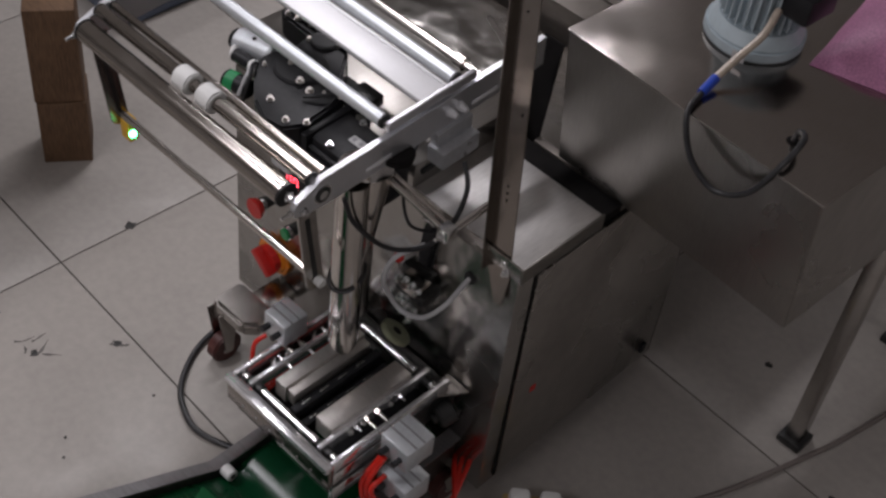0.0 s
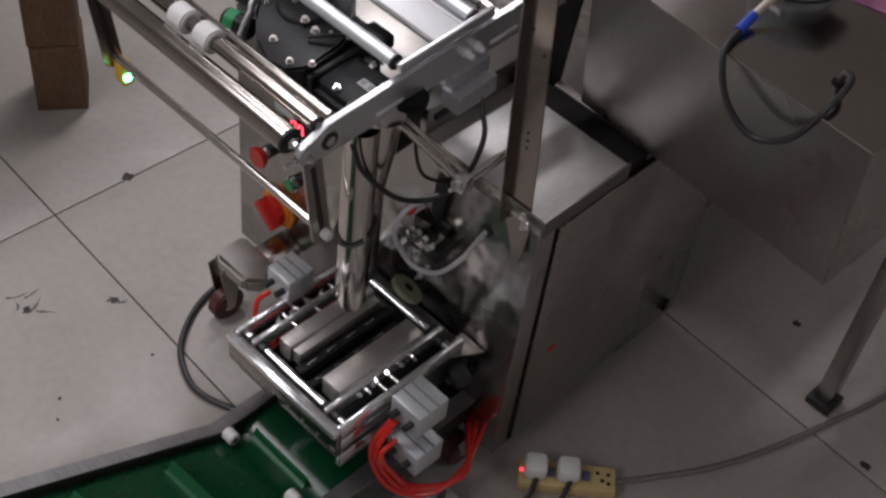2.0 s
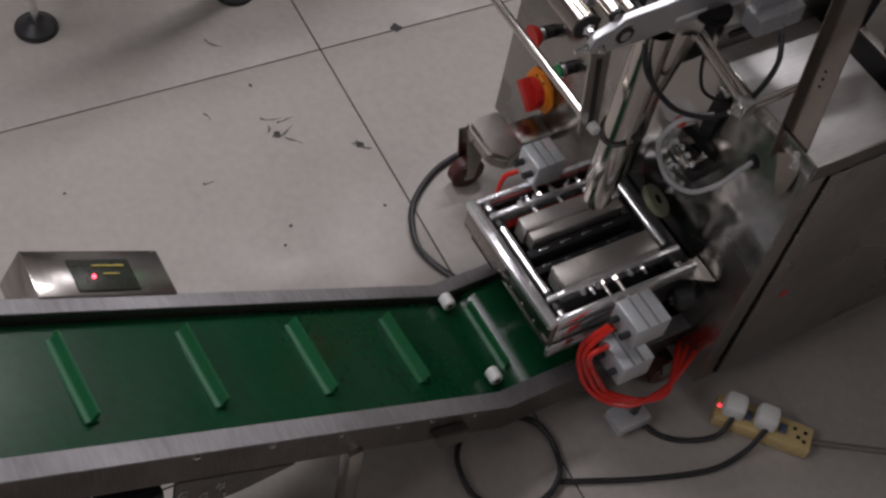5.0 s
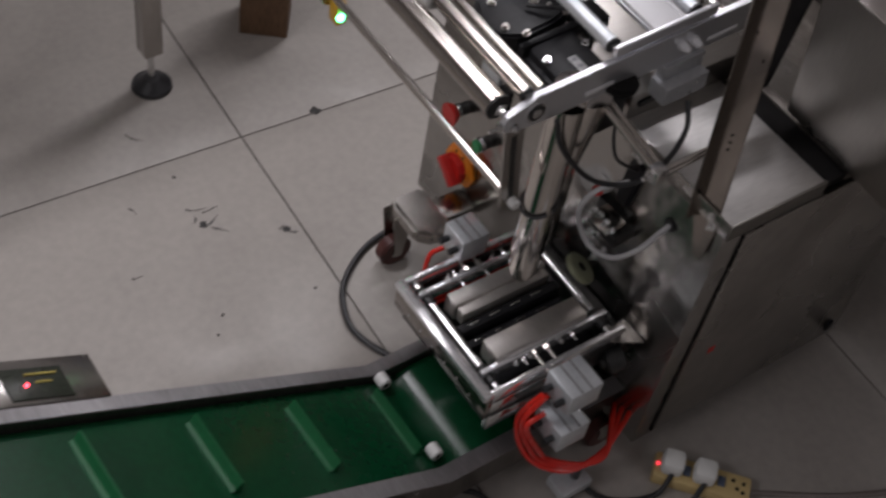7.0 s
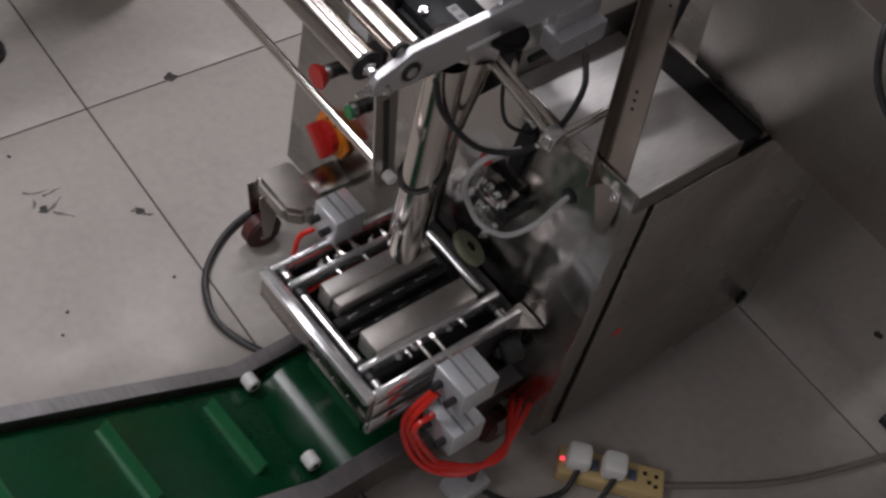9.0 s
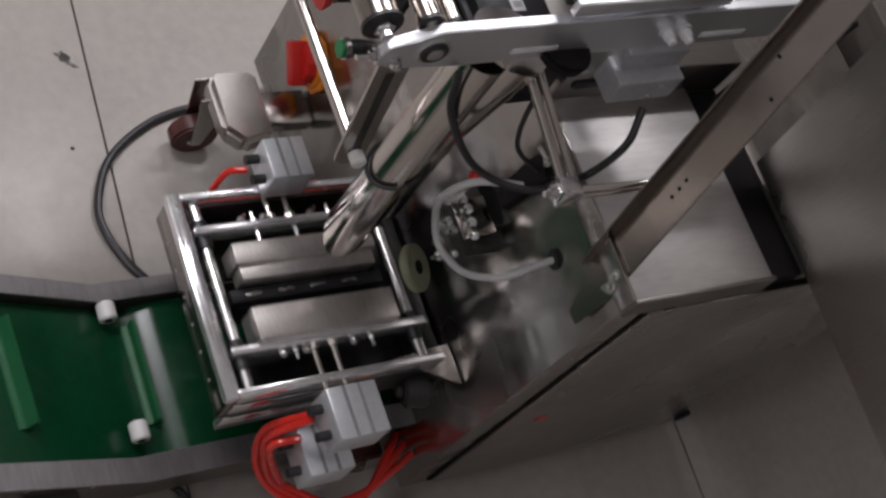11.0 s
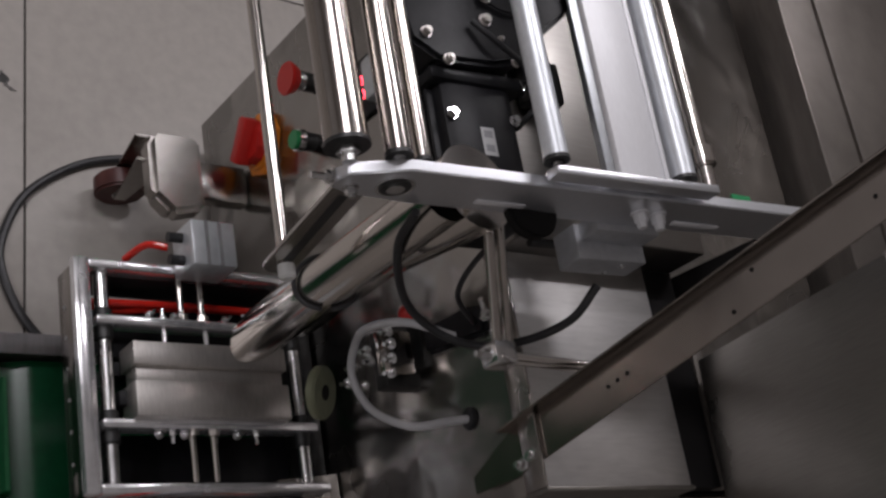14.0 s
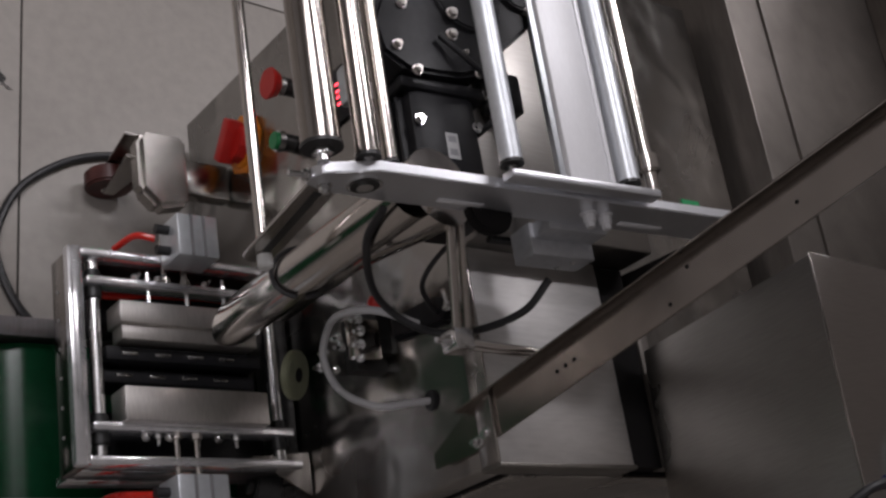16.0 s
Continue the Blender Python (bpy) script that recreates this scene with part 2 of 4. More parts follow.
def prism(bm, poly, axis, a, b, bev=0.002):
    """A plate: a 2D outline (the other two axes, in order) pushed from a to b along an axis."""
    tmp = bmesh.new()

    def v(p, h):
        q = list(p)
        q.insert(axis, h)
        return tmp.verts.new(q)
    lo, hi = [v(p, a) for p in poly], [v(p, b) for p in poly]
    tmp.faces.new(lo)
    tmp.faces.new(hi[::-1])
    n = len(poly)
    for i in range(n):
        tmp.faces.new((lo[i], hi[i], hi[(i + 1) % n], lo[(i + 1) % n]))
    bmesh.ops.recalc_face_normals(tmp, faces=tmp.faces[:])
    if bev:
        bmesh.ops.bevel(tmp, geom=tmp.edges[:], offset=bev, segments=2, affect="EDGES")
    return merge(bm, tmp)


def spline(pts, n=10):
    """A smooth line through the points."""
    P = [Vector(p) for p in pts]
    P = [2 * P[0] - P[1]] + P + [2 * P[-1] - P[-2]]
    out = []
    for i in range(1, len(P) - 2):
        a, b, c, d = P[i - 1:i + 3]
        for k in range(n):
            t = k / n
            out.append(0.5 * (2 * b + (c - a) * t + (2 * a - 5 * b + 4 * c - d) * t * t + (3 * b - a - 3 * c + d) * t ** 3))
    out.append(P[-2])
    return out


def hose(bm, pts, r, seg=10, n=10, smooth=True):
    line = spline(pts, n) if smooth else [Vector(p) for p in pts]
    rings, up = [], Vector((0.13, 0.31, 0.94)).normalized()
    for i, p in enumerate(line):
        t = (line[min(i + 1, len(line) - 1)] - line[max(i - 1, 0)]).normalized()
        side = up.cross(t)
        if side.length < 0.05:
            side = Vector((1, 0, 0)).cross(t)
        side.normalize()
        up = t.cross(side).normalized()
        rings.append([bm.verts.new(p + r * (math.cos(2 * math.pi * k / seg) * side + math.sin(2 * math.pi * k / seg) * up)) for k in range(seg)])
    for a, b in zip(rings, rings[1:]):
        for k in range(seg):
            bm.faces.new((a[k], a[(k + 1) % seg], b[(k + 1) % seg], b[k]))
    bm.faces.new(rings[0][::-1])
    bm.faces.new(rings[-1])
    return bm


def bolt(bm, p, d, r=0.006, h=0.005, stud=0.0):
    """A hexagon head on a washer, with a stud behind or before it."""
    p, d = Vector(p), Vector(d).normalized()
    cyl(bm, p, p + d * 0.0015, r * 1.35, seg=16)
    cyl(bm, p + d * 0.0015, p + d * (h + 0.0015), r, seg=6, bev=0.0006)
    if stud:
        cyl(bm, p + d * h, p + d * (h + stud), r * 0.55, seg=10)
    return bm


def origin(ob):
    v = Vector((0, 0, 0))
    while ob is not None:
        v += ob.location
        ob = ob.parent
    return v


def finish(name, bm, material, base):
    bmesh.ops.translate(bm, verts=bm.verts[:], vec=-base)
    bmesh.ops.recalc_face_normals(bm, faces=bm.faces[:])
    me = bpy.data.meshes.new(name)
    bm.to_mesh(me)
    bm.free()
    me.shade_smooth()
    me.set_sharp_from_angle(angle=radians(32))
    me.materials.append(material)
    return me


def part(name, bm, material, parent, label=""):
    ob = new(name, finish(name, bm, material, origin(parent)))
    ob.parent = parent
    return tagged(ob, label) if label else ob


def thing(name, label, category, base, group="", kind=""):
    ob = new(name)
    ob.empty_display_size = 0.05
    ob.location = base
    return tagged(ob, label, category, group, kind)


def single(name, bm, material, label, category="", base=(0, 0, 0), group="", kind=""):
    ob = new(name, finish(name, bm, material, Vector(base)))
    ob.location = base
    return tagged(ob, label, category, group, kind)


def resize(names, k, move, tilt=0.0, turn=0.0):
    """Scale, turn (degrees, about the x and z axes) and shift whole built things, parts and all."""
    lin = Matrix.Rotation(radians(turn), 4, "Z") @ Matrix.Rotation(radians(tilt), 4, "X") @ Matrix.Scale(k, 4)
    for ob in list(scene.objects):
        if ob.parent is None and ob.name in names:
            done = set()
            for o in [ob, *ob.children_recursive]:
                if o.type == "MESH" and o.data not in done:
                    done.add(o.data)
                    o.data.transform(lin)
                at = lin @ o.matrix_basis.translation
                if o.parent is None:
                    at = at + Vector(move)
                o.matrix_basis = Matrix.Translation(at) @ lin.to_quaternion().to_matrix().to_4x4() @ o.matrix_basis.to_3x3().to_4x4() @ lin.to_quaternion().to_matrix().to_4x4().inverted()


# ---- setting: floor, walls, ceiling ----
TS, TA, TX, TY = 0.968, radians(-2.45), -1.206, -0.271
TROT = Matrix.Translation((TX, TY, 0)) @ Matrix.Rotation(TA, 4, "Z")


def build_floor():
    bm = B()
    box(bm, -6, 5, -5, 6, -0.12, -0.0035, 0)
    floor = single("floor", bm, GROUT, "worn beige tiled workshop floor with dark joints", kind="structure")
    tile = B()
    box(tile, 0.002, TS - 0.002, 0.002, TS - 0.002, -0.012, 0, 0.0012)
    me = finish("tile", tile, TILE, Vector((0, 0, 0)))
    for i in range(-6, 7):
        for j in range(-6, 8):
            ob = new("tile", me)
            ob.parent = floor
            ob.matrix_basis = TROT @ pose(i * TS, j * TS, random.uniform(-0.0006, 0))
    return floor


def build_room():
    for name, b in (("wall_north", (-6, 5, 5.8, 6.0)), ("wall_south", (-6, 5, -5, -4.8)), ("wall_west", (-6, -5.8, -4.8, 5.8)), ("wall_east", (4.8, 5, -4.8, 5.8))):
        bm = B()
        box(bm, *b, -0.003, 3.3, 0)
        single(name, bm, WALLP, "plain grey painted workshop wall", kind="structure")
    bm = B()
    box(bm, -6, 5, -5, 6, 3.3, 3.45, 0)
    single("ceiling", bm, CEILP, "plain grey workshop ceiling", kind="structure")


build_floor()
build_room()

# ---- packing machine: cabinet ----
TZ = 0.773
cab = thing("packing_machine", "brushed stainless steel vertical packing machine on castors", "packing machine", (-0.42, 0.3, 0.0))


def build_cabinet():
    bm = B()
    box(bm, -0.83, 0.0, 0.0, 0.62, 0.06, TZ - 0.035, 0.003)
    part("body", bm, FRONT, cab)
    bm = B()                                           # tray on top, with a raised rim
    box(bm, -0.29, 0.004, 0.003, 0.236, TZ - 0.034, TZ - 0.004, 0.002)
    part("top_tray", bm, TRAY, cab, "shallow brushed steel tray top")
    bm = B()
    box(bm, 0.0005, 0.006, -0.001, 0.235, TZ - 0.036, TZ + 0.002, 0.001)
    part("tray_rim", bm, DULL, cab)
    bm = B()
    box(bm, -0.29, 0.0, -0.001, 0.003, TZ - 0.036, TZ, 0.001)
    part("tray_rim", bm, STEEL, cab)
    # black block in the gap: the slot's shade put into its colour
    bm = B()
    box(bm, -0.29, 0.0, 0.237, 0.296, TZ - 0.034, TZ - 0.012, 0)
    part("rear_slot", bm, VOID, cab, "slot behind the tray, its shade painted as a black block")
    # filler strip added between the black slot block and the feeder face
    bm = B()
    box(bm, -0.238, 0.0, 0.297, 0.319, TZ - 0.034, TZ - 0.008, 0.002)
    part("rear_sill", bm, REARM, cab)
    bm = B()
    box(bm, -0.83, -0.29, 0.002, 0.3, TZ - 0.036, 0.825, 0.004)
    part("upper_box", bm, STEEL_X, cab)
    # black sheet standing in for the shaded gap between feeder and rear cabinet
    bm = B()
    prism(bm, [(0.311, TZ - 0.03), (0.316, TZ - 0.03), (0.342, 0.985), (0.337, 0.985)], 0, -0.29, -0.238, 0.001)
    part("rear_curtain", bm, VOID, cab, "black sheet painting the shaded gap beside the feeder")
    bm = B()                                           # side door, proud of a gap whose shade is painted black
    box(bm, -0.001, 0.003, 0.046, 0.60, 0.075, TZ - 0.036, 0)
    part("door_gap", bm, VOID, cab)
    bm = B()
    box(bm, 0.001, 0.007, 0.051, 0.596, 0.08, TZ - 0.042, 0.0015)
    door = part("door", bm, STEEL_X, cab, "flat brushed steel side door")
    bm = B()
    box(bm, 0.006, 0.016, 0.548, 0.566, 0.115, 0.145, 0.003)
    part("latch", bm, BLACK, door, "small black latch")
    bm = B()
    box(bm, 0.0072, 0.0082, 0.109, 0.127, 0.325, 0.343, 0)
    part("warning_sticker", bm, RED, door, "small faded red sticker")

    bm = B()
    box(bm, -0.445, -0.417, 0.495, 0.535, TZ - 0.035, TZ - 0.0335, 0)
    part("sticker", bm, GREENLBL, cab, "small green sticker")


build_cabinet()

# ---- panel controls ----
def build_controls():
    sx, sz = -0.688, 0.265
    bm = B()
    cyl(bm, (sx, 0.0, sz), (sx, -0.009, sz), 0.054, seg=8, bev=0.002)
    cyl(bm, (sx, -0.009, sz), (sx, -0.014, sz), 0.044, 0.041, 28, 0.001)
    sw = part("main_switch", bm, ORANGE, cab, "orange switch plate with red rotary knob")
    bm = B()
    cyl(bm, (sx, -0.013, sz), (sx, -0.03, sz), 0.036, 0.033, 10, 0.002)
    box(bm, sx - 0.037, sx + 0.037, -0.05, -0.02, sz - 0.012, sz + 0.012, 0.004, Matrix.Translation((sx, 0, sz)) @ Matrix.Rotation(radians(40), 4, "Y") @ Matrix.Translation((-sx, 0, -sz)))
    part("knob", bm, RED, sw, "red rotary knob")
    for dx in (-0.012, 0.014):
        bm = B()
        box(bm, sx + dx - 0.0025, sx + dx + 0.0025, -0.0145, -0.0135, sz + 0.0365, sz + 0.0435, 0)
        part("position_mark", bm, INK, sw)
    ex, ez = -0.709, 0.427
    bm = B()
    cyl(bm, (ex, 0, ez), (ex, -0.022, ez), 0.0145, seg=20)
    eb = part("emergency_stop", bm, DARK, cab, "red mushroom emergency stop")
    bm = B()
    cyl(bm, (ex, -0.022, ez), (ex, -0.032, ez), 0.0155, seg=20)
    part("collar", bm, CHROME, eb, "chrome collar")
    bm = B()
    cyl(bm, (ex, -0.032, ez), (ex, -0.05, ez), 0.019, 0.0275, 28, 0.003)
    part("button_head", bm, RED, eb, "red mushroom head")
    gx, gz = -0.621, 0.403
    bm = B()
    cyl(bm, (gx, 0, gz), (gx, -0.02, gz), 0.0145, seg=20)
    gb = part("start_button", bm, DARK, cab, "green start button")
    bm = B()
    cyl(bm, (gx, -0.02, gz), (gx, -0.03, gz), 0.018, 0.017, 24, 0.001)
    part("bezel", bm, CHROME, gb, "chrome bezel")
    bm = B()
    cyl(bm, (gx, -0.03, gz), (gx, -0.036, gz), 0.0145, seg=24, bev=0.001)
    part("cap", bm, GREENBTN, gb, "green cap")


    bm = B()
    box(bm, -0.675, -0.585, -0.006, 0.0, 0.512, 0.577, 0.002)
    dp = part("display", bm, BLACK, cab, "black counter display with red digits")
    segs = "abcdefg"
    place = {"a": (0, 1, 1), "b": (1, 0.5, 0), "c": (1, -0.5, 0), "d": (0, -1, 1), "e": (-1, -0.5, 0), "f": (-1, 0.5, 0), "g": (0, 0, 1)}
    bm = B()
    for k, on in ((0, "abcdef"), (1, "abcdef")):
        cx = -0.642 + 0.022 * k
        for q in on:
            u, v, flat = place[q]
            x, z = cx + 0.006 * u, 0.546 + 0.011 * v
            w, h = (0.0045, 0.0012) if flat else (0.0012, 0.0045)
            box(bm, x - w, x + w, -0.0068, -0.0062, z - h, z + h, 0)
    part("digits", bm, LEDR, dp, "glowing red digits")


build_controls()

# ---- film roller frame ----
PX0, PX1, PZ = -0.19, -0.178, 1.01      # near side plate
LX = -0.785
frm = thing("roller_frame", "aluminium side plates carrying polished film rollers above the packing machine", "roller frame", (-0.48, -0.1, PZ))
PLATE = [(-0.392, PZ - 0.002), (-0.385, PZ + 0.012), (-0.33, PZ + 0.032), (0.21, PZ + 0.034), (0.21, PZ - 0.03), (-0.30, PZ - 0.032), (-0.37, PZ - 0.026), (-0.392, PZ - 0.016)]


def build_roller_frame():
    for x0 in (PX0, LX):
        bm = B()
        prism(bm, PLATE, 0, x0, x0 + 0.012, 0.0012)
        side = part("side_plate", bm, ALU, frm)
        out = x0 + 0.012 if x0 == PX0 else x0
        sgn = 1 if x0 == PX0 else -1
        for y0, y1 in ((-0.234, -0.176), (0.02, 0.085)):
            # pale strip: the reflection on the slot's lower lip, put into the colour
            bm = B()
            box(bm, min(out, out + sgn * 0.0012), max(out, out + sgn * 0.0012), y0, y1, PZ - 0.017, PZ - 0.009, 0.0005)
            part("slot", bm, FACE, side, "milled slot with its glint painted as a pale strip")
        for dy, dz in ((-0.036, 0), (-0.012, 0)):
            # bolts painted near-white for their bright facets
            bm = B()
            bolt(bm, (out, dy, PZ + dz), (sgn, 0, 0), 0.0075, 0.010)
            bolt(bm, (out + sgn * 0.006, dy, PZ + dz), (sgn, 0, 0), 0.0055, 0.010)
            part("bolt", bm, FACE, side)
        bm = B()
        cyl(bm, (out, -0.332, PZ), (out + sgn * 0.002, -0.332, PZ), 0.019, seg=28)
        br = part("bearing", bm, CHROME, side, "chrome bearing")
        bm = B()
        cyl(bm, (out + sgn * 0.002, -0.332, PZ), (out + sgn * 0.0032, -0.332, PZ), 0.0155, seg=24)
        part("bearing_seal", bm, DARK, br)
        bm = B()
        cyl(bm, (out + sgn * 0.003, -0.332, PZ), (out + sgn * 0.005, -0.332, PZ), 0.009, seg=18)
        part("bearing_shaft", bm, CHROME, br)
        bm = B()
        bolt(bm, (x0 + 0.006, -0.392, PZ - 0.008), (0, -1, 0), 0.006, 0.006, 0.016)
        bolt(bm, (out, -0.372, PZ - 0.012), (sgn, 0, 0), 0.006, 0.007, 0.004)
        part("adjusting_screw", bm, CHROME, side)

    def roller(name, y, z, r, material, label, gap=0.016, x0=LX + 0.012, x1=PX0):
        bm = B()
        cyl(bm, (x0 + gap, y, z), (x1 - gap, y, z), r, seg=32, bev=0.0015)
        ob = part(name, bm, material, frm, label)
        bm = B()
        cyl(bm, (x0, y, z), (x1, y, z), r * 0.32, seg=14)
        for xa, xb in ((x0 + gap * 0.5, x0 + gap - 0.001), (x1 - gap + 0.001, x1 - gap * 0.5)):
            cyl(bm, (xa, y, z), (xb, y, z), r * 0.55, seg=6, bev=0.001)
        part("shaft", bm, CHROME, ob)
        for xa, xb in ((x0 + gap - 0.001, x0 + gap + 0.003), (x1 - gap - 0.003, x1 - gap + 0.001)):
            bm = B()
            cyl(bm, (xa, y, z), (xb, y, z), r * 1.06, seg=28)
            part("end_cap", bm, DARK, ob)
        return ob
    roller("film_roller", -0.384, PZ + 0.012, 0.021, ROLLER, "thick polished steel film roller")
    r2 = roller("film_roller", -0.341, PZ + 0.028, 0.0125, ROLLER, "thin polished steel film roller", 0.003)
    for xa, xb in ((-0.535, -0.497), (-0.472, -0.434)):
        bm = B()
        cyl(bm, (xa, -0.341, PZ + 0.028), (xb, -0.341, PZ + 0.028), 0.022, seg=28, bev=0.003)
        part("guide_collar", bm, WHITE, r2, "white plastic film guide collar")
    roller("film_roller", -0.312, PZ + 0.024, 0.008, ROLLER, "slim polished steel rod", 0.003)
    roller("film_roller", -0.178, PZ + 0.052, 0.0125, ALU_MATT, "matt aluminium film roller", 0.006)
    roller("film_roller", -0.008, PZ + 0.046, 0.013, ALU_MATT, "matt aluminium film roller", 0.006)
    for x0 in (PX0 - 0.001, LX + 0.003):
        bm = B()
        box(bm, x0, x0 + 0.010, -0.182, 0.03, PZ + 0.037, PZ + 0.056, 0.002)
        part("top_bar", bm, ALU, frm)
    bm = B()
    box(bm, LX + 0.013, PX0 - 0.002, -0.093, -0.035, PZ + 0.038, PZ + 0.047, 0.002)
    box(bm, LX + 0.013, PX0 - 0.002, -0.034, -0.028, PZ + 0.014, PZ + 0.047, 0.001)
    part("cross_plate", bm, FACE, frm, "bright flat aluminium cross plate")
    bm = B()
    box(bm, LX + 0.013, PX0 - 0.002, 0.004, 0.01, PZ - 0.085, PZ - 0.052, 0.001)
    box(bm, LX + 0.013, PX0 - 0.002, -0.018, 0.004, PZ - 0.056, PZ - 0.052, 0.001)
    part("cross_angle", bm, ALU_MATT, frm)
    bm = B()
    cyl(bm, (LX - 0.05, 0.055, PZ + 0.02), (PX0 - 0.0, 0.055, PZ + 0.02), 0.0085, seg=20)
    sh = part("rear_shaft", bm, POLISH, frm, "polished rear shaft")
    bm = B()
    cyl(bm, (-0.255, 0.055, PZ + 0.02), (-0.232, 0.055, PZ + 0.02), 0.014, seg=24, bev=0.002)
    part("shaft_collar", bm, POLISH, sh)
    bm = B()
    box(bm, -0.19, -0.17, -0.07, 0.016, PZ - 0.068, PZ - 0.03, 0.002)
    blk = part("sensor_block", bm, BLOCKM, frm, "grey aluminium sensor block")
    bm = B()
    box(bm, -0.19, -0.15, -0.076, 0.016, PZ - 0.098, PZ - 0.06, 0.002)
    part("lower_block", bm, BLOCKM, blk)
    bm = B()
    bolt(bm, (-0.15, -0.012, PZ - 0.07), (1, 0, 0), 0.003, 0.002)
    bolt(bm, (-0.15, -0.02, PZ - 0.09), (1, 0, 0), 0.003, 0.002)
    part("screw", bm, CHROME, blk)
    # hanging slotted arms and the sensor rod
    for x in (-0.20, LX + 0.012):
        bm = B()
        prism(bm, [(-0.372, PZ - 0.02), (-0.334, PZ - 0.02), (-0.319, 0.781), (-0.322, 0.769), (-0.332, 0.76), (-0.344, 0.76), (-0.354, 0.769), (-0.357, 0.783)], 0, x, x + 0.006, 0.001)
        arm = part("slotted_arm", bm, STEEL, frm)
        bm = B()
        prism(bm, [(-0.357, PZ - 0.06), (-0.347, PZ - 0.06), (-0.332, 0.792), (-0.342, 0.792)], 0, x + 0.0055, x + 0.0066, 0)
        part("arm_slot", bm, DARK, arm)
    bm = B()
    cyl(bm, (LX, -0.336, 0.787), (-0.188, -0.336, 0.787), 0.0076, seg=20)
    rod = part("sensor_rod", bm, POLISH, frm, "thin polished sensor rod")
    bm = B()
    cyl(bm, (-0.194, -0.336, 0.787), (-0.176, -0.336, 0.787), 0.0092, seg=16, bev=0.002)
    part("white_stud", bm, WHITE, rod)


build_roller_frame()


def build_sensor():
    s = thing("film_sensor", "yellow film mark sensor with glowing green light on the rod", "sensor", (-0.755, -0.30, 0.775))
    bm = B()
    box(bm, -0.766, -0.736, -0.343, -0.32, 0.73, 0.783, 0.004)
    part("housing", bm, YELLOW, s)
    bm = B()
    ball(bm, (-0.734, -0.336, 0.753), 0.008, seg=12)
    part("light", bm, LEDG, s, "glowing green light")


build_sensor()


# ---- upright post and stay ----
def build_post():
    base = Vector((-0.04, -0.012, 0.70))
    s = thing("support_post", "tall folded polished stainless upright bolted to the cabinet corner", "bracket", base)
    lean = Matrix.Translation(base) @ Matrix.Shear("XY", 4, (-0.27, 0.257))
    bm = B()
    prism(bm, [(-0.028, 0.9), (0.027, 0.9), (0.027, 0.03), (0.014, -0.03), (-0.006, -0.03), (-0.028, 0.03)], 1, 0, 0.003, 0.0008)
    box(bm, -0.0285, -0.0255, -0.02, 0.0, 0.03, 0.9, 0.0008)
    bm.transform(lean)
    part("channel", bm, POSTM, s)
    for dx, dz in ((0, 0.195), (0, 0.182), (0, 0.169), (0.014, 0.33), (-0.014, 0.36), (0.0, 0.5)):
        bm = B()
        cyl(bm, (dx, -0.0002, dz), (dx, -0.0012, dz), 0.0022, seg=10)
        bm.transform(lean)
        part("rivet_hole", bm, VOID, s)
    for dx, dz, r in ((0.016, 0.06, 0.007), (0.018, 0.042, 0.006)):
        bm = B()
        bolt(bm, (dx, -0.001, dz), (0, -1, 0), r, 0.006, 0.006)
        bm.transform(lean)
        part("bolt", bm, CHROME, s)
    st = thing("tie_rod", "thin polished tie rods clamped between plate and upright", "rod", (-0.12, -0.09, 0.838))
    bm = B()
    cyl(bm, (-0.285, -0.138, 0.925), (-0.112, -0.097, 0.847), 0.006, seg=14)
    part("slanted_rod", bm, POLISH, st)
    bm = B()
    cyl(bm, (-0.285, -0.122, 0.925), (-0.112, -0.081, 0.847), 0.005, seg=14)
    part("slanted_rod", bm, POLISH, st)
    for d in (0, 0.014):
        bm = B()
        cyl(bm, (-0.112, -0.09, 0.845 - d), (-0.09, 0.008, 0.885 - d), 0.0045, seg=14)
        part("short_rod", bm, POLISH, st)
    bm = B()
    box(bm, -0.126, -0.098, -0.108, -0.078, 0.828, 0.858, 0.004)
    cl = part("clamp", bm, CHROME, st)
    bm = B()
    bolt(bm, (-0.112, -0.108, 0.842), (0, -1, 0), 0.007, 0.006, 0.01)
    part("clamp_bolt", bm, CHROME, cl)
    bm = B()
    bolt(bm, (-0.185, -0.045, 0.778), (-0.6, -0.6, 0.5), 0.006, 0.006, 0.02)
    part("wing_screw", bm, CHROME, cl)


build_post()


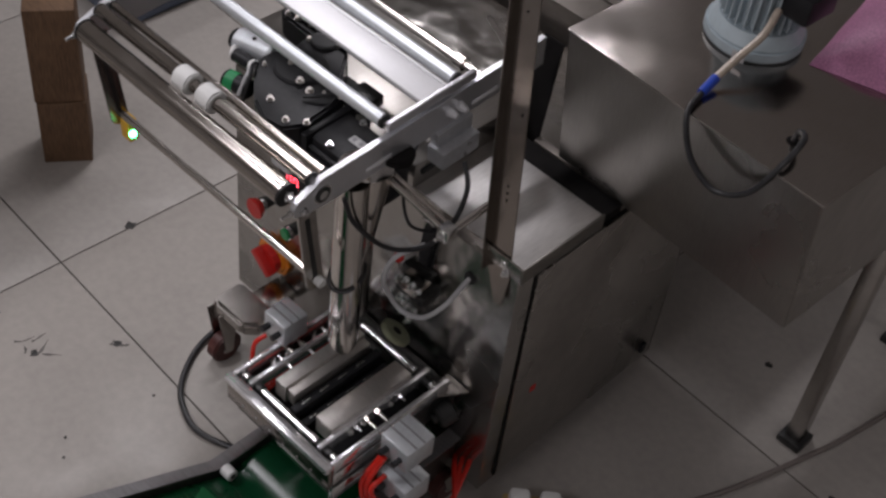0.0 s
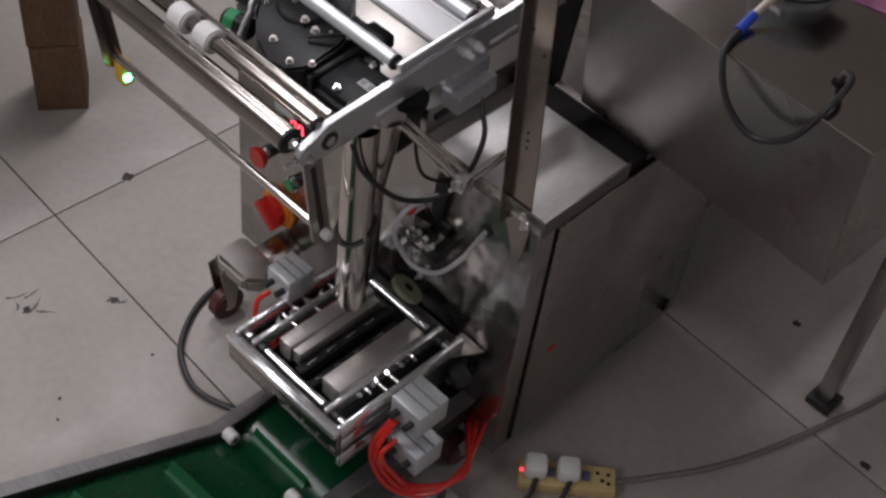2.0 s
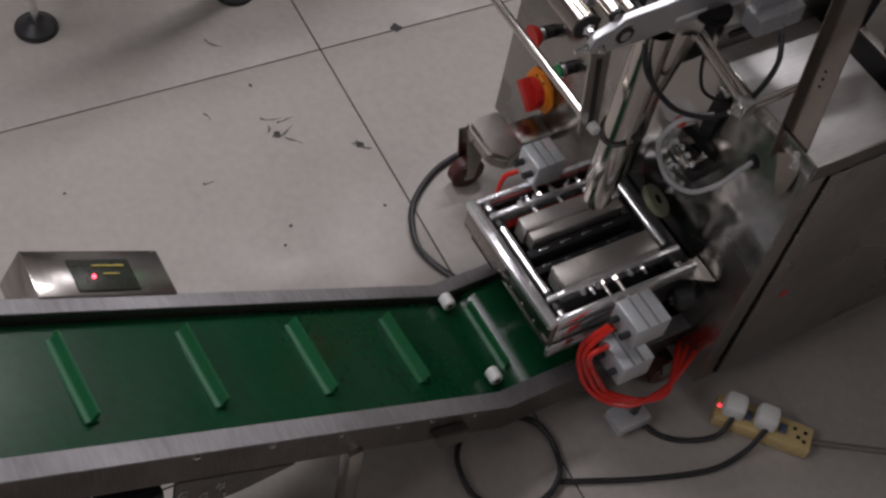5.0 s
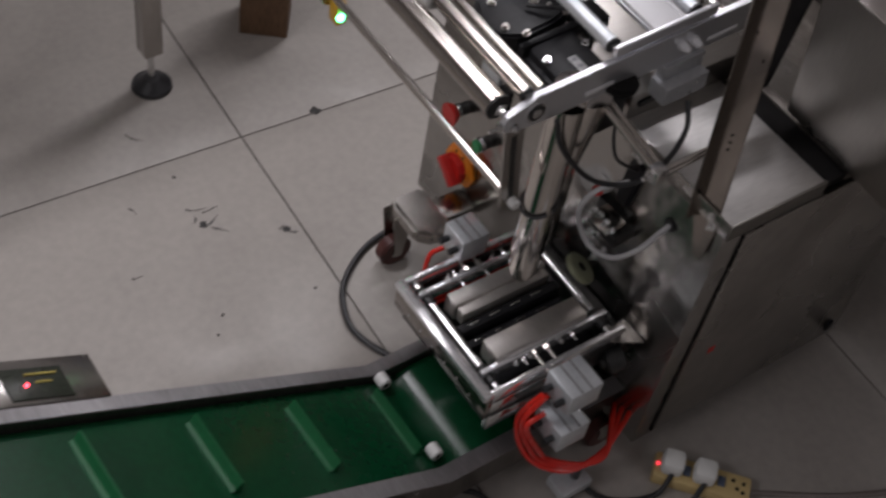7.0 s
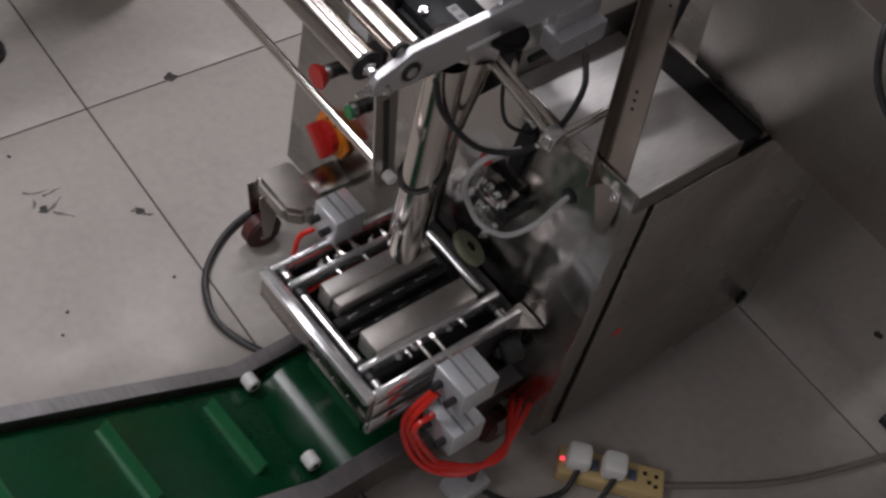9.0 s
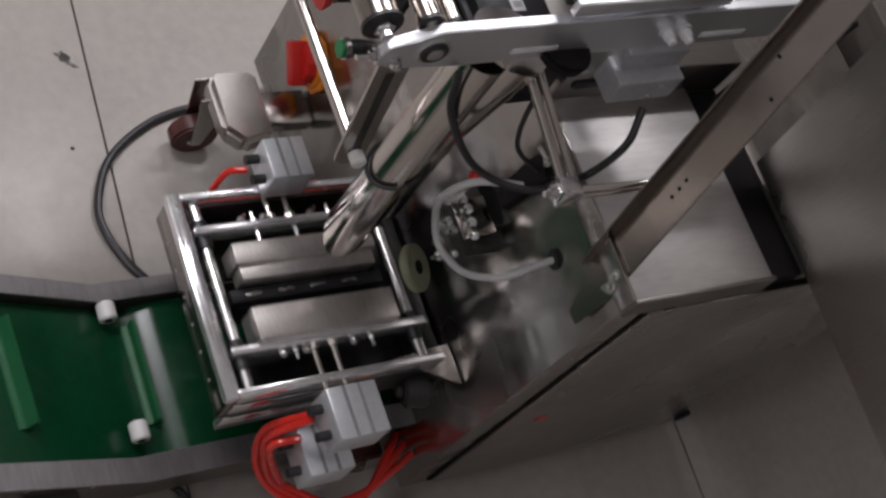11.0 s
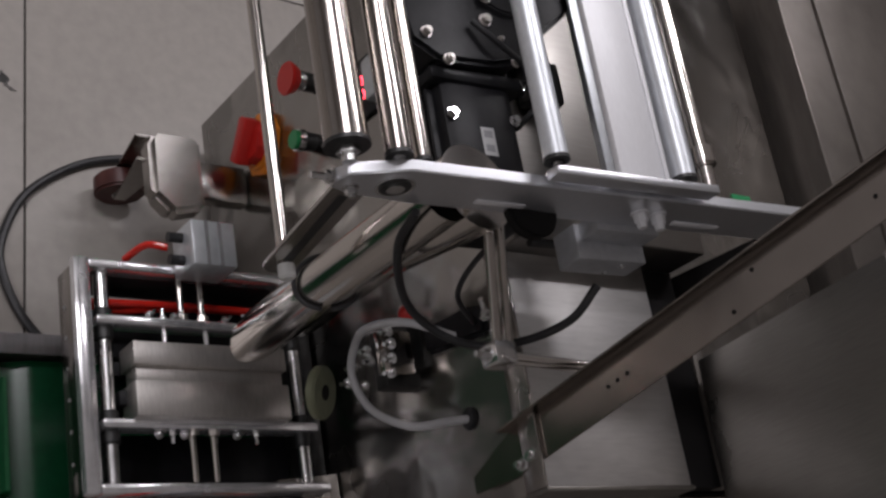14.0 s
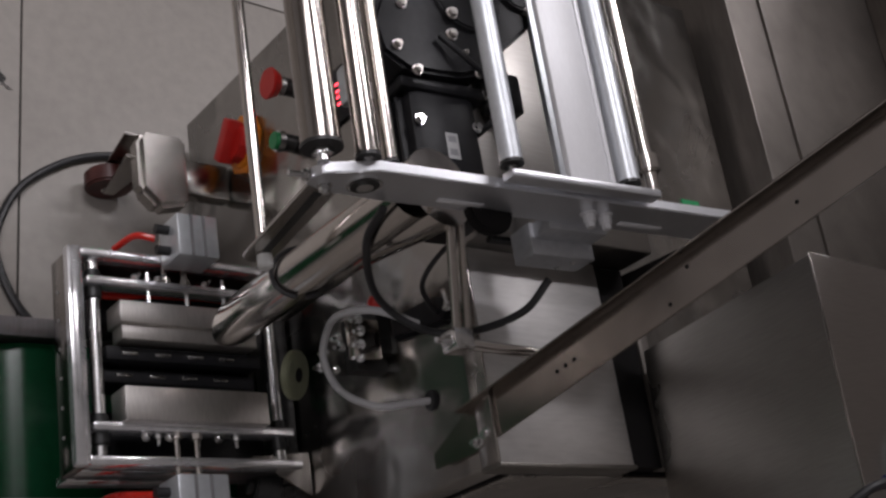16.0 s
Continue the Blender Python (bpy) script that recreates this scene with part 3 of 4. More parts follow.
# ---- forming tube ----
def build_tube():
    s = thing("forming_tube", "polished stainless forming tube with slanted lower lip", "forming tube", (-0.24, -0.2, 0.5))
    cx, cy, r = -0.246, -0.205, 0.0305
    bm = B()
    seg = 40
    rows = []
    for z in (0.50, 0.62, 0.72, 0.9, 0.94):
        ring = []
        for k in range(seg):
            a = 2 * math.pi * k / seg
            dx, dy = math.cos(a), math.sin(a)
            zz = z + (0.085 * (0.5 - 0.5 * (dx * 0.8 - dy * 0.6)) if z == 0.50 else 0)
            ring.append(bm.verts.new((cx + r * dx, cy + r * dy, zz)))
        rows.append(ring)
    inner = [[bm.verts.new((cx + (v.co.x - cx) * 0.95, cy + (v.co.y - cy) * 0.95, v.co.z)) for v in ring] for ring in (rows[0], rows[1])]
    for a, b in list(zip(rows, rows[1:])) + [(inner[0], rows[0]), (inner[1], inner[0])]:
        for k in range(seg):
            bm.faces.new((a[k], a[(k + 1) % seg], b[(k + 1) % seg], b[k]))
    part("tube", bm, POLISH, s)
    bm = B()
    cyl(bm, (cx + 0.02, cy + 0.085, 0.955), (cx + 0.02, cy + 0.085, 0.972), 0.03, 0.033, 36, 0.003)
    part("inlet_cup", bm, VOID, s, "black inlet cup")
    bm = B()
    cyl(bm, (cx - 0.012, cy + 0.028, 0.74), (cx - 0.02, cy + 0.05, 0.93), 0.03, 0.05, 40)
    part("forming_cone", bm, POLISH, s, "polished forming cone")
    bm = B()
    hose(bm, [(cx + 0.034 * math.cos(a), cy + 0.034 * math.sin(a), 0.70 + 0.02 * math.sin(a)) for a in [i * 0.5 for i in range(13)]], 0.003)
    part("tie_band", bm, RUBBER, s, "black cable tie round the tube")
    bm = B()
    box(bm, -0.262, -0.235, -0.17, -0.15, 0.56, 0.90, 0.003)
    part("film_guide", bm, STEEL, s)


build_tube()

# ---- sealing jaw unit ----
JZ = 0.378
jaw = thing("sealing_jaw_unit", "chromed sealing jaw frame with two heated jaws on guide rods", "sealing unit", (-0.255, -0.2, JZ))


def rail(bm, x, y0=-0.352, y1=-0.03, w=0.012, h=0.03):
    box(bm, x - w / 2, x + w / 2, y0, y1, JZ - h, JZ, 0.002)


def build_jaws():
    bm = B()
    box(bm, -0.412, -0.098, -0.374, -0.351, JZ - 0.016, JZ + 0.002, 0.005)
    fb = part("front_bar", bm, ZINC, jaw, "bright plated front bar")
    bm = B()
    box(bm, -0.411, -0.099, -0.366, -0.354, JZ - 0.075, JZ - 0.016, 0.002)
    part("front_plate", bm, POSTM, jaw, "dark reflecting front plate")
    for k in range(6):
        bm = B()
        cyl(bm, (-0.36 + 0.042 * k, -0.3658, JZ - 0.055), (-0.36 + 0.042 * k, -0.367, JZ - 0.055), 0.0026, seg=8)
        part("screw_hole", bm, LABEL, fb)
    for x in (-0.404, -0.106):
        bm = B()
        rail(bm, x)
        rl = part("outer_rail", bm, ZINC, jaw)
        bm = B()
        box(bm, x - 0.005, x + 0.005, -0.34, -0.04, JZ - 0.1, JZ - 0.031, 0.001)
        part("web", bm, DARK, rl)
    for z0, z1 in ((JZ - 0.072, JZ - 0.036), (JZ - 0.125, JZ - 0.085)):
        bm = B()
        box(bm, -0.112, -0.100, -0.352, -0.19, z0, z1, 0.002)
        part("side_plate", bm, CHROME, jaw)
    bm = B()
    box(bm, -0.41, -0.10, -0.024, -0.004, JZ - 0.12, JZ - 0.05, 0.002)
    part("rear_bar", bm, DARK, jaw)
    for y in (-0.33, -0.055):
        bm = B()
        cyl(bm, (-0.40, y, JZ - 0.02), (-0.11, y, JZ - 0.02), 0.0095, seg=20)
        part("guide_rod", bm, CHROME, jaw)
    moving = []
    for sg, x in ((1, -0.363), (-1, -0.153)):
        bm = B()
        rail(bm, x, -0.345, -0.04)
        c = part("carriage", bm, ZINC, jaw, "sliding chromed jaw carriage")
        for y in (-0.33, -0.055):
            bm = B()
            cyl(bm, (x - 0.02, y, JZ - 0.02), (x + 0.024, y, JZ - 0.02), 0.0125, seg=20, bev=0.002)
            part("bushing", bm, DARK, c)
        bm = B()
        xa, xb = (x + 0.032, x + 0.064) if sg > 0 else (x - 0.054, x - 0.006)
        box(bm, min(xa, xb), max(xa, xb), -0.305, -0.085, JZ - 0.035, JZ + 0.012, 0.002)
        box(bm, min(xb, xb + sg * 0.022), max(xb, xb + sg * 0.022), -0.30, -0.09, JZ - 0.03, JZ + (0.004 if sg > 0 else -0.012), 0.001)
        jb = part("jaw_block", bm, JAWSTEEL, c, "ground steel heated jaw")
        for y in (-0.25, -0.19, -0.13):
            bm = B()
            cyl(bm, (x + sg * 0.006, y, JZ - 0.012), (x + sg * 0.024, y, JZ - 0.012), 0.004, seg=10)
            bolt(bm, (x - sg * 0.006, y, JZ - 0.012), (-sg, 0, 0), 0.0055, 0.005, 0.012)
            part("stud", bm, CHROME, c)
        for y in (-0.225, -0.195):
            bm = B()
            cyl(bm, (x - sg * 0.004, y, JZ - 0.008), (x - sg * 0.075, y, JZ - 0.008), 0.0048, seg=14)
            cyl(bm, (x - sg * 0.006, y, JZ - 0.008), (x - sg * 0.014, y, JZ - 0.008), 0.0085, seg=6)
            part("piston_rod", bm, POLISH, c)
        for y in (-0.27, -0.235, -0.16):
            bm = B()
            bolt(bm, (x - sg * 0.012, y, JZ - 0.01), (0, 0, 1), 0.0045, 0.006, 0.012)
            part("set_screw", bm, CHROME, c)
        bm = B()
        xq = x + sg * 0.075
        top = JZ - 0.018 if sg > 0 else JZ - 0.04
        xq += 0.014 if sg > 0 else 0.0
        box(bm, min(xq, xq + sg * 0.02), max(xq, xq + sg * 0.02), -0.315, -0.075, JZ - 0.10, top, 0.002)
        lb = part("lower_blade", bm, BLACK, c, "black lower sealing blade")
        for y in (-0.28, -0.23, -0.18, -0.13):
            bm = B()
            box(bm, xq + sg * 0.011 - 0.0022, xq + sg * 0.011 + 0.0022, y - 0.013, y + 0.011, top - 0.0002, top + 0.002, 0.0006)
            part("blade_insert", bm, CHROME, lb)
        moving.append(c)
    # air cylinders outside the rails
    for xa, xb, y0, y1, z1 in ((-0.452, -0.387, -0.234, -0.170, 0.44), (-0.08, -0.005, -0.248, -0.172, 0.412), (-0.072, 0.008, -0.256, -0.185, 0.305)):
        bm = B()
        box(bm, xa, xb, y0, y1, z1 - 0.06, z1, 0.003)
        cy = part("air_cylinder", bm, ALU_MATT, jaw, "matt aluminium air cylinder")
        bm = B()
        for k in (0.34, 0.64):
            yk = y0 + (y1 - y0) * k
            box(bm, xa + 0.001, xb - 0.001, yk - 0.0025, yk + 0.0025, z1 - 0.001, z1 + 0.0006, 0)
        part("groove", bm, GROOVE, cy)
        for k in (0.25, 0.75):
            bm = B()
            cyl(bm, (xa + (xb - xa) * k, y0, z1 - 0.03), (xa + (xb - xa) * k, y0 - 0.02, z1 - 0.03), 0.007, seg=14)
            part("fitting", bm, RUBBER, cy)
    # gusset and brackets at the cabinet
    bm = B()
    prism(bm, [(-0.122, -0.10), (-0.13, -0.003), (-0.066, -0.003), (-0.07, -0.012)], 2, JZ - 0.03, JZ - 0.026, 0.0005)
    part("gusset", bm, STEEL, jaw, "bright steel gusset")
    bm = B()
    cyl(bm, (-0.095, -0.065, 0.29), (-0.085, -0.03, 0.30), 0.03, seg=28, bev=0.004)
    cyl(bm, (-0.098, -0.075, 0.288), (-0.095, -0.065, 0.29), 0.014, seg=20, bev=0.002)
    part("drive_hub", bm, DARK, jaw, "dark round drive hub")
    # black plates added below the jaws to darken the inside of the frame
    for xa, xb in ((-0.398, -0.315), (-0.205, -0.113)):
        bm = B()
        box(bm, xa, xb, -0.35, -0.03, JZ - 0.112, JZ - 0.106, 0.001)
        part("under_plate", bm, BLACK, jaw, "black plate added below the jaws, darkening the frame's inside")
    bm = B()
    d = Vector((0.25, 0.55, 0.8)).normalized()
    c = Vector((-0.19, -0.115, 0.515))
    cyl(bm, c - d * 0.006, c + d * 0.006, 0.034, seg=32, bev=0.002)
    pw = part("pressing_wheel", bm, WHEELM, jaw, "dull greenish film pressing wheel")
    bm = B()
    cyl(bm, c + d * 0.0055, c + d * 0.0068, 0.010, seg=20)
    part("wheel_bore", bm, VOID, pw)
    return moving


carriages = build_jaws()


def build_seal_bracket():
    s = thing("back_seal_unit", "small steel back seal unit with bolts on the cabinet front", "sealing unit", (-0.18, -0.04, 0.62))
    bm = B()
    box(bm, -0.24, -0.17, -0.06, 0.0, 0.56, 0.64, 0.003)
    box(bm, -0.225, -0.15, -0.09, -0.03, 0.60, 0.625, 0.002)
    part("block", bm, DARK, s)
    bm = B()
    box(bm, -0.215, -0.16, -0.105, -0.06, 0.63, 0.645, 0.002)
    part("clamp_plate", bm, POLISH, s)
    for x, z in ((-0.212, 0.645), (-0.196, 0.648), (-0.178, 0.645), (-0.162, 0.64), (-0.19, 0.60), (-0.205, 0.595), (-0.165, 0.58), (-0.195, 0.56), (-0.18, 0.545)):
        bm = B()
        bolt(bm, (x, -0.092, z), (0.3, -1, 0.5), 0.005, 0.005, 0.016)
        part("bolt", bm, CHROME, s)
    bm = B()
    prism(bm, [(-0.215, 0.655), (-0.18, 0.655), (-0.165, 0.77), (-0.195, 0.785), (-0.21, 0.75)], 1, -0.05, -0.005, 0.006)
    part("dark_housing", bm, BLACK, s)
    bm = B()
    ball(bm, (-0.215, -0.10, 0.70), 0.011, seg=14)
    part("red_cap", bm, RED, s)


build_seal_bracket()


# ---- black drive motors under the roller frame ----
def build_motor():
    s = thing("drive_motor", "black film drive motor with gearbox and steel bolts", "motor", (-0.38, -0.06, 0.87))
    bm = B()
    box(bm, -0.385, -0.215, -0.192, -0.092, 0.85, 0.942, 0.016)
    box(bm, -0.392, -0.374, -0.202, -0.078, 0.848, 0.946, 0.006)
    body = part("motor_body", bm, BLACK, s)
    for k in range(4):
        bm = B()
        box(bm, -0.37, -0.215, -0.2 - 0.0012 * k, -0.188, 0.922 - 0.015 * k, 0.927 - 0.015 * k, 0.001)
        part("cooling_rib", bm, BLACK, body)
    bm = B()
    outline = [(-0.585, -0.135), (-0.582, -0.1), (-0.566, -0.075), (-0.572, -0.022), (-0.655, -0.018), (-0.67, -0.005), (-0.655, 0.015), (-0.52, 0.02), (-0.485, 0.0), (-0.436, -0.06), (-0.405, -0.085), (-0.394, -0.12), (-0.39, -0.195), (-0.41, -0.228), (-0.45, -0.236), (-0.50, -0.215), (-0.56, -0.165)]
    prism(bm, outline, 2, 0.90, 0.958, 0.005)
    gb = part("gearbox", bm, BLACK, s, "black gearbox plate with many bolts")
    bm = B()
    cyl(bm, (-0.51, -0.095, 0.958), (-0.51, -0.095, 0.964), 0.052, 0.048, 36, 0.002)
    cyl(bm, (-0.535, -0.012, 0.958), (-0.535, -0.012, 0.966), 0.03, 0.027, 28, 0.002)
    part("gear_cover", bm, BLACK, gb)
    spots = ((-0.39, -0.185, 6), (-0.42, -0.208, 6), (-0.45, -0.126, 7), (-0.426, -0.112, 4), (-0.40, -0.095, 5), (-0.477, -0.125, 7), (-0.48, -0.193, 6.5), (-0.527, -0.104, 5), (-0.508, -0.086, 5), (-0.56, -0.03, 5.5), (-0.509, -0.004, 5), (-0.621, -0.005, 7), (-0.56, -0.14, 4), (-0.645, -0.01, 5), (-0.59, 0.0, 5))
    for x, y, r in spots:
        bm = B()
        bolt(bm, (x, y, 0.958 + 0.006 * ((x + 0.51) ** 2 + (y + 0.095) ** 2 < 0.0024)), (0, 0, 1), r / 1200, 0.006, 0.003)
        part("bolt", bm, JAWSTEEL, gb)
    for x, y in ((-0.334, -0.181), (-0.335, -0.1), (-0.383, -0.082)):
        bm = B()
        bolt(bm, (x, y, 0.942), (0, 0, 1), 0.005, 0.006)
        part("bolt", bm, CHROME, body)
    for pts in ([(-0.43, -0.17, 0.955), (-0.41, -0.205, 0.945), (-0.40, -0.22, 0.90), (-0.41, -0.225, 0.85)], [(-0.41, -0.08, 0.955), (-0.365, -0.07, 0.96), (-0.34, -0.082, 0.93), (-0.345, -0.085, 0.87)],
                [(-0.44, -0.15, 0.966), (-0.41, -0.12, 0.972), (-0.395, -0.085, 0.96), (-0.38, -0.07, 0.93)], [(-0.575, -0.14, 0.95), (-0.562, -0.165, 0.972), (-0.545, -0.19, 0.955), (-0.55, -0.21, 0.90)]):
        bm = B()
        hose(bm, pts, 0.0036)
        part("motor_lead", bm, RUBBER, s)
    bm = B()
    box(bm, -0.322, -0.288, -0.148, -0.131, 0.9422, 0.943, 0)
    lab = part("rating_label", bm, LABEL, body, "small silver rating label")
    for x0, x1 in ((-0.318, -0.31), (-0.301, -0.293)):
        bm = B()
        box(bm, x0, x1, -0.145, -0.134, 0.943, 0.9434, 0)
        part("print_bar", bm, GROOVE, s)
    bm = B()
    box(bm, -0.43, -0.27, -0.085, 0.0, 0.862, 0.867, 0.001)
    part("mounting_plate", bm, GROOVE, s, "grey aluminium mounting plate")
    bm = B()
    box(bm, -0.60, -0.22, -0.058, 0.003, 0.868, 0.88, 0.003)
    box(bm, -0.49, -0.395, -0.058, 0.002, 0.88, 0.9, 0.004)
    box(bm, -0.435, -0.38, -0.055, -0.004, 0.9, 0.925, 0.004)
    part("relay_cover", bm, DARK, s)
    bm = B()
    box(bm, -0.435, -0.385, -0.235, -0.205, 0.86, 0.905, 0.004)
    part("clamp_block", bm, ALU_MATT, s)
    e = thing("encoder", "silver encoder cylinder with black cans and green sticker", "encoder", (-0.60, -0.12, 0.92))
    bm = B()
    cyl(bm, (-0.665, -0.116, 0.94), (-0.582, -0.098, 0.94), 0.027, seg=32, bev=0.003)
    can = part("can", bm, ALU_MATT, e)
    bm = B()
    cyl(bm, (-0.676, -0.118, 0.94), (-0.664, -0.116, 0.94), 0.02, seg=24, bev=0.002)
    part("can_cap", bm, BLACK, can)
    bm = B()
    bolt(bm, (-0.622, -0.112, 0.966), (0, -0.1, 1), 0.003, 0.002)
    part("can_screw", bm, DARK, can)
    bm = B()
    cyl(bm, (-0.632, -0.152, 0.945), (-0.588, -0.146, 0.945), 0.0135, seg=24, bev=0.002)
    rel = part("black_can", bm, BLACK, e)
    for xa, xb in ((-0.642, -0.632), (-0.588, -0.572)):
        bm = B()
        cyl(bm, (xa, -0.152, 0.945), (xb, -0.147, 0.945), 0.0145, seg=20, bev=0.003)
        part("white_end", bm, WHITE, rel, "white plastic end")
    bm = B()
    cyl(bm, (-0.605, -0.197, 0.93), (-0.548, -0.185, 0.93), 0.0195, seg=28, bev=0.003)
    bc = part("black_can", bm, BLACK, e)
    bm = B()
    cyl(bm, (-0.598, -0.1955, 0.93), (-0.578, -0.1913, 0.93), 0.0199, seg=28)
    part("sticker", bm, GREENLBL, bc, "green sticker")
    bm = B()
    hose(bm, [(-0.58, -0.145, 0.955), (-0.566, -0.16, 0.965), (-0.558, -0.185, 0.955), (-0.552, -0.21, 0.93)], 0.0045)
    part("clear_strap", bm, GREYTUBE, e)


build_motor()


resize(("roller_frame", "film_sensor"), 1.0623, (-0.0687, 0.1511, -0.1099), 3.6)
resize(("drive_motor", "encoder"), 1.0623, (-0.0495, 0.1381, -0.1209), 3.6)
resize(("forming_tube", "tie_rod", "back_seal_unit"), 1.03, (-0.0276, 0.04, -0.0705))

# ---- conveyor ----
CX0, CX1, CZ = -0.345, -0.107, 0.15
BEND_Y, SLOPE = -0.43, math.tan(radians(31))
conv = thing("takeaway_conveyor", "inclined takeaway conveyor with dark green cleated belt and steel side rails", "conveyor", (-0.24, -0.6, 0.0))
TOP_Y = -1.75


def belt_z(y):
    return CZ if y > BEND_Y else CZ + (BEND_Y - y) * SLOPE


def build_conveyor():
    bm = B()
    line = [(-0.02, CZ + 0.0095), (-0.35, CZ + 0.0095), (-0.361, CZ + 0.008), (-0.373, CZ + 0.0036), (-0.385, CZ + 0.0006), (-0.395, CZ), (BEND_Y + 0.012, CZ + 0.0006), (BEND_Y + 0.004, CZ + 0.0024), (BEND_Y - 0.004, CZ + 0.0054), (BEND_Y - 0.012, CZ + 0.0095), (TOP_Y, belt_z(TOP_Y))]
    prism(bm, line + [(y, z - 0.006) for y, z in line[::-1]], 0, CX0, CX1, 0)
    part("belt", bm, BELT, conv, "glossy dark green belt")
    bm = B()
    rl = [(-0.02, CZ - 0.07), (BEND_Y, CZ - 0.07), (TOP_Y, belt_z(TOP_Y) - 0.07)]
    prism(bm, rl + [(y, z + 0.015) for y, z in rl[::-1]], 0, CX0 + 0.004, CX1 - 0.004, 0)
    part("bed", bm, DARK, conv)
    for x0 in (CX0 - 0.028, CX1 + 0.004):
        bm = B()
        lo = [(0.0, CZ - 0.08), (BEND_Y, CZ - 0.08), (TOP_Y, belt_z(TOP_Y) - 0.08)]
        hi = [(0.0, CZ + 0.03), (BEND_Y - 0.012, CZ + 0.03), (TOP_Y, belt_z(TOP_Y) + 0.028)]
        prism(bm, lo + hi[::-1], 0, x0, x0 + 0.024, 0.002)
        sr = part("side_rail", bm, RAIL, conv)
        # rail top in a paler steel tone than the sides
        bm = B()
        top = [(y, z + 0.0035) for y, z in hi]
        w0, w1 = (x0 - 0.004, x0 + 0.026) if x0 < CX0 else (x0 - 0.002, x0 + 0.036)
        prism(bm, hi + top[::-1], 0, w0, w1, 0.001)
        part("rail_flange", bm, RAILTOP, sr, "steel rail top, paler than the rail sides")
    for x0, x1 in ((CX0 - 0.002, CX0 + 0.026), (-0.158, -0.13)):
        bm = B()
        cyl(bm, (x0, BEND_Y + 0.002, CZ + 0.024), (x1, BEND_Y + 0.002, CZ + 0.024), 0.014, seg=24, bev=0.002)
        hold = part("hold_down_roller", bm, WHITE, conv, "white hold-down roller")
        for x in (x0 - 0.001, x1 - 0.001):
            bm = B()
            cyl(bm, (x, BEND_Y + 0.002, CZ + 0.024), (x + 0.002, BEND_Y + 0.002, CZ + 0.024), 0.006, seg=12)
            part("screw", bm, DARK, hold)
    # control box on the far rail
    bm = B()
    ux, yb = CX0 - 0.125, -1.085
    zb = belt_z(yb)
    m = Matrix.Translation((0, yb, zb)) @ Matrix.Rotation(-math.atan(SLOPE), 4, "X")
    box(bm, ux, CX0 - 0.029, -0.16, 0.10, -0.05, 0.028, 0.003, m)
    cb = part("control_box", bm, STEEL, conv, "small pale control box")
    bm = B()
    box(bm, ux + 0.022, CX0 - 0.038, -0.085, 0.03, 0.028, 0.031, 0.001, m)
    bd = part("circuit_window", bm, PCB, cb, "dark circuit window with red light")
    bm = B()
    ball(bm, m @ Vector((ux + 0.06, -0.05, 0.033)), 0.0035, seg=10)
    part("red_light", bm, LEDR, bd, "small glowing red light")
    bm = B()
    box(bm, ux + 0.035, ux + 0.039, -0.045, 0.015, 0.031, 0.033, 0, m)
    box(bm, ux + 0.052, ux + 0.056, -0.03, 0.0, 0.031, 0.033, 0, m)
    part("terminal", bm, BRASS, bd)
    # stand
    for y in (-0.8, -1.5):
        for x in (CX0 - 0.02, CX1 + 0.01):
            bm = B()
            box(bm, x, x + 0.03, y, y + 0.03, 0.0, belt_z(y) - 0.075, 0.003)
            part("leg", bm, STEEL, conv)
    bm = B()
    prism(bm, [(-0.62, 0.225), (-0.535, 0.19), (-0.545, 0.15), (-0.60, 0.165)], 0, CX1 + 0.028, CX1 + 0.05, 0.003)
    part("support_lug", bm, DULL, conv, "stained steel support lug")
    for y in (-0.52, -0.62, -0.70, -0.82, -0.95, -1.08):
        bm = B()
        bolt(bm, (CX1 + 0.028, y, belt_z(y) + 0.0), (1, 0, 0), 0.005, 0.004)
        part("rail_bolt", bm, CHROME, conv)
    # drive side below the near rail
    bm = B()
    box(bm, CX1 - 0.02, CX1 + 0.03, -1.235, -1.135, 0.29, 0.47, 0.004)
    db = part("drive_box", bm, BLACK, conv, "black drive control box")
    bm = B()
    prism(bm, [(-1.125, 0.36), (-1.115, 0.475), (-0.99, 0.40), (-0.9, 0.345), (-1.0, 0.34)], 0, CX1 + 0.02, CX1 + 0.026, 0.001)
    gs = part("gusset_plate", bm, DULL, conv, "dark stained gusset plate")
    for y, z in ((-1.105, 0.40), (-1.07, 0.392), (-1.105, 0.43), (-1.04, 0.40)):
        bm = B()
        bolt(bm, (CX1 + 0.026, y, z), (1, 0, 0), 0.006, 0.006, 0.012)
        part("bolt", bm, CHROME, gs)
    bm = B()
    box(bm, CX1 + 0.004, CX1 + 0.034, -1.29, -1.245, 0.0, 0.56, 0.003)
    part("leg", bm, STEEL, conv)
    bm = B()
    hose(bm, [(CX1 + 0.034, -1.19, 0.30), (CX1 + 0.06, -1.16, 0.22), (CX1 + 0.05, -1.1, 0.1), (CX1 + 0.03, -1.0, 0.012)], 0.005)
    part("drive_lead", bm, RUBBER, db)


INCLINE_TURN = 0.04


def turn_incline():
    """The incline runs a little towards the operator's side."""
    for ob in [conv, *conv.children_recursive]:
        if ob.type == "MESH":
            for v in ob.data.vertices:
                v.co.x += INCLINE_TURN * max(0.0, BEND_Y - (v.co.y - 0.6))


build_conveyor()
turn_incline()

BELT_SPEED = 0.161


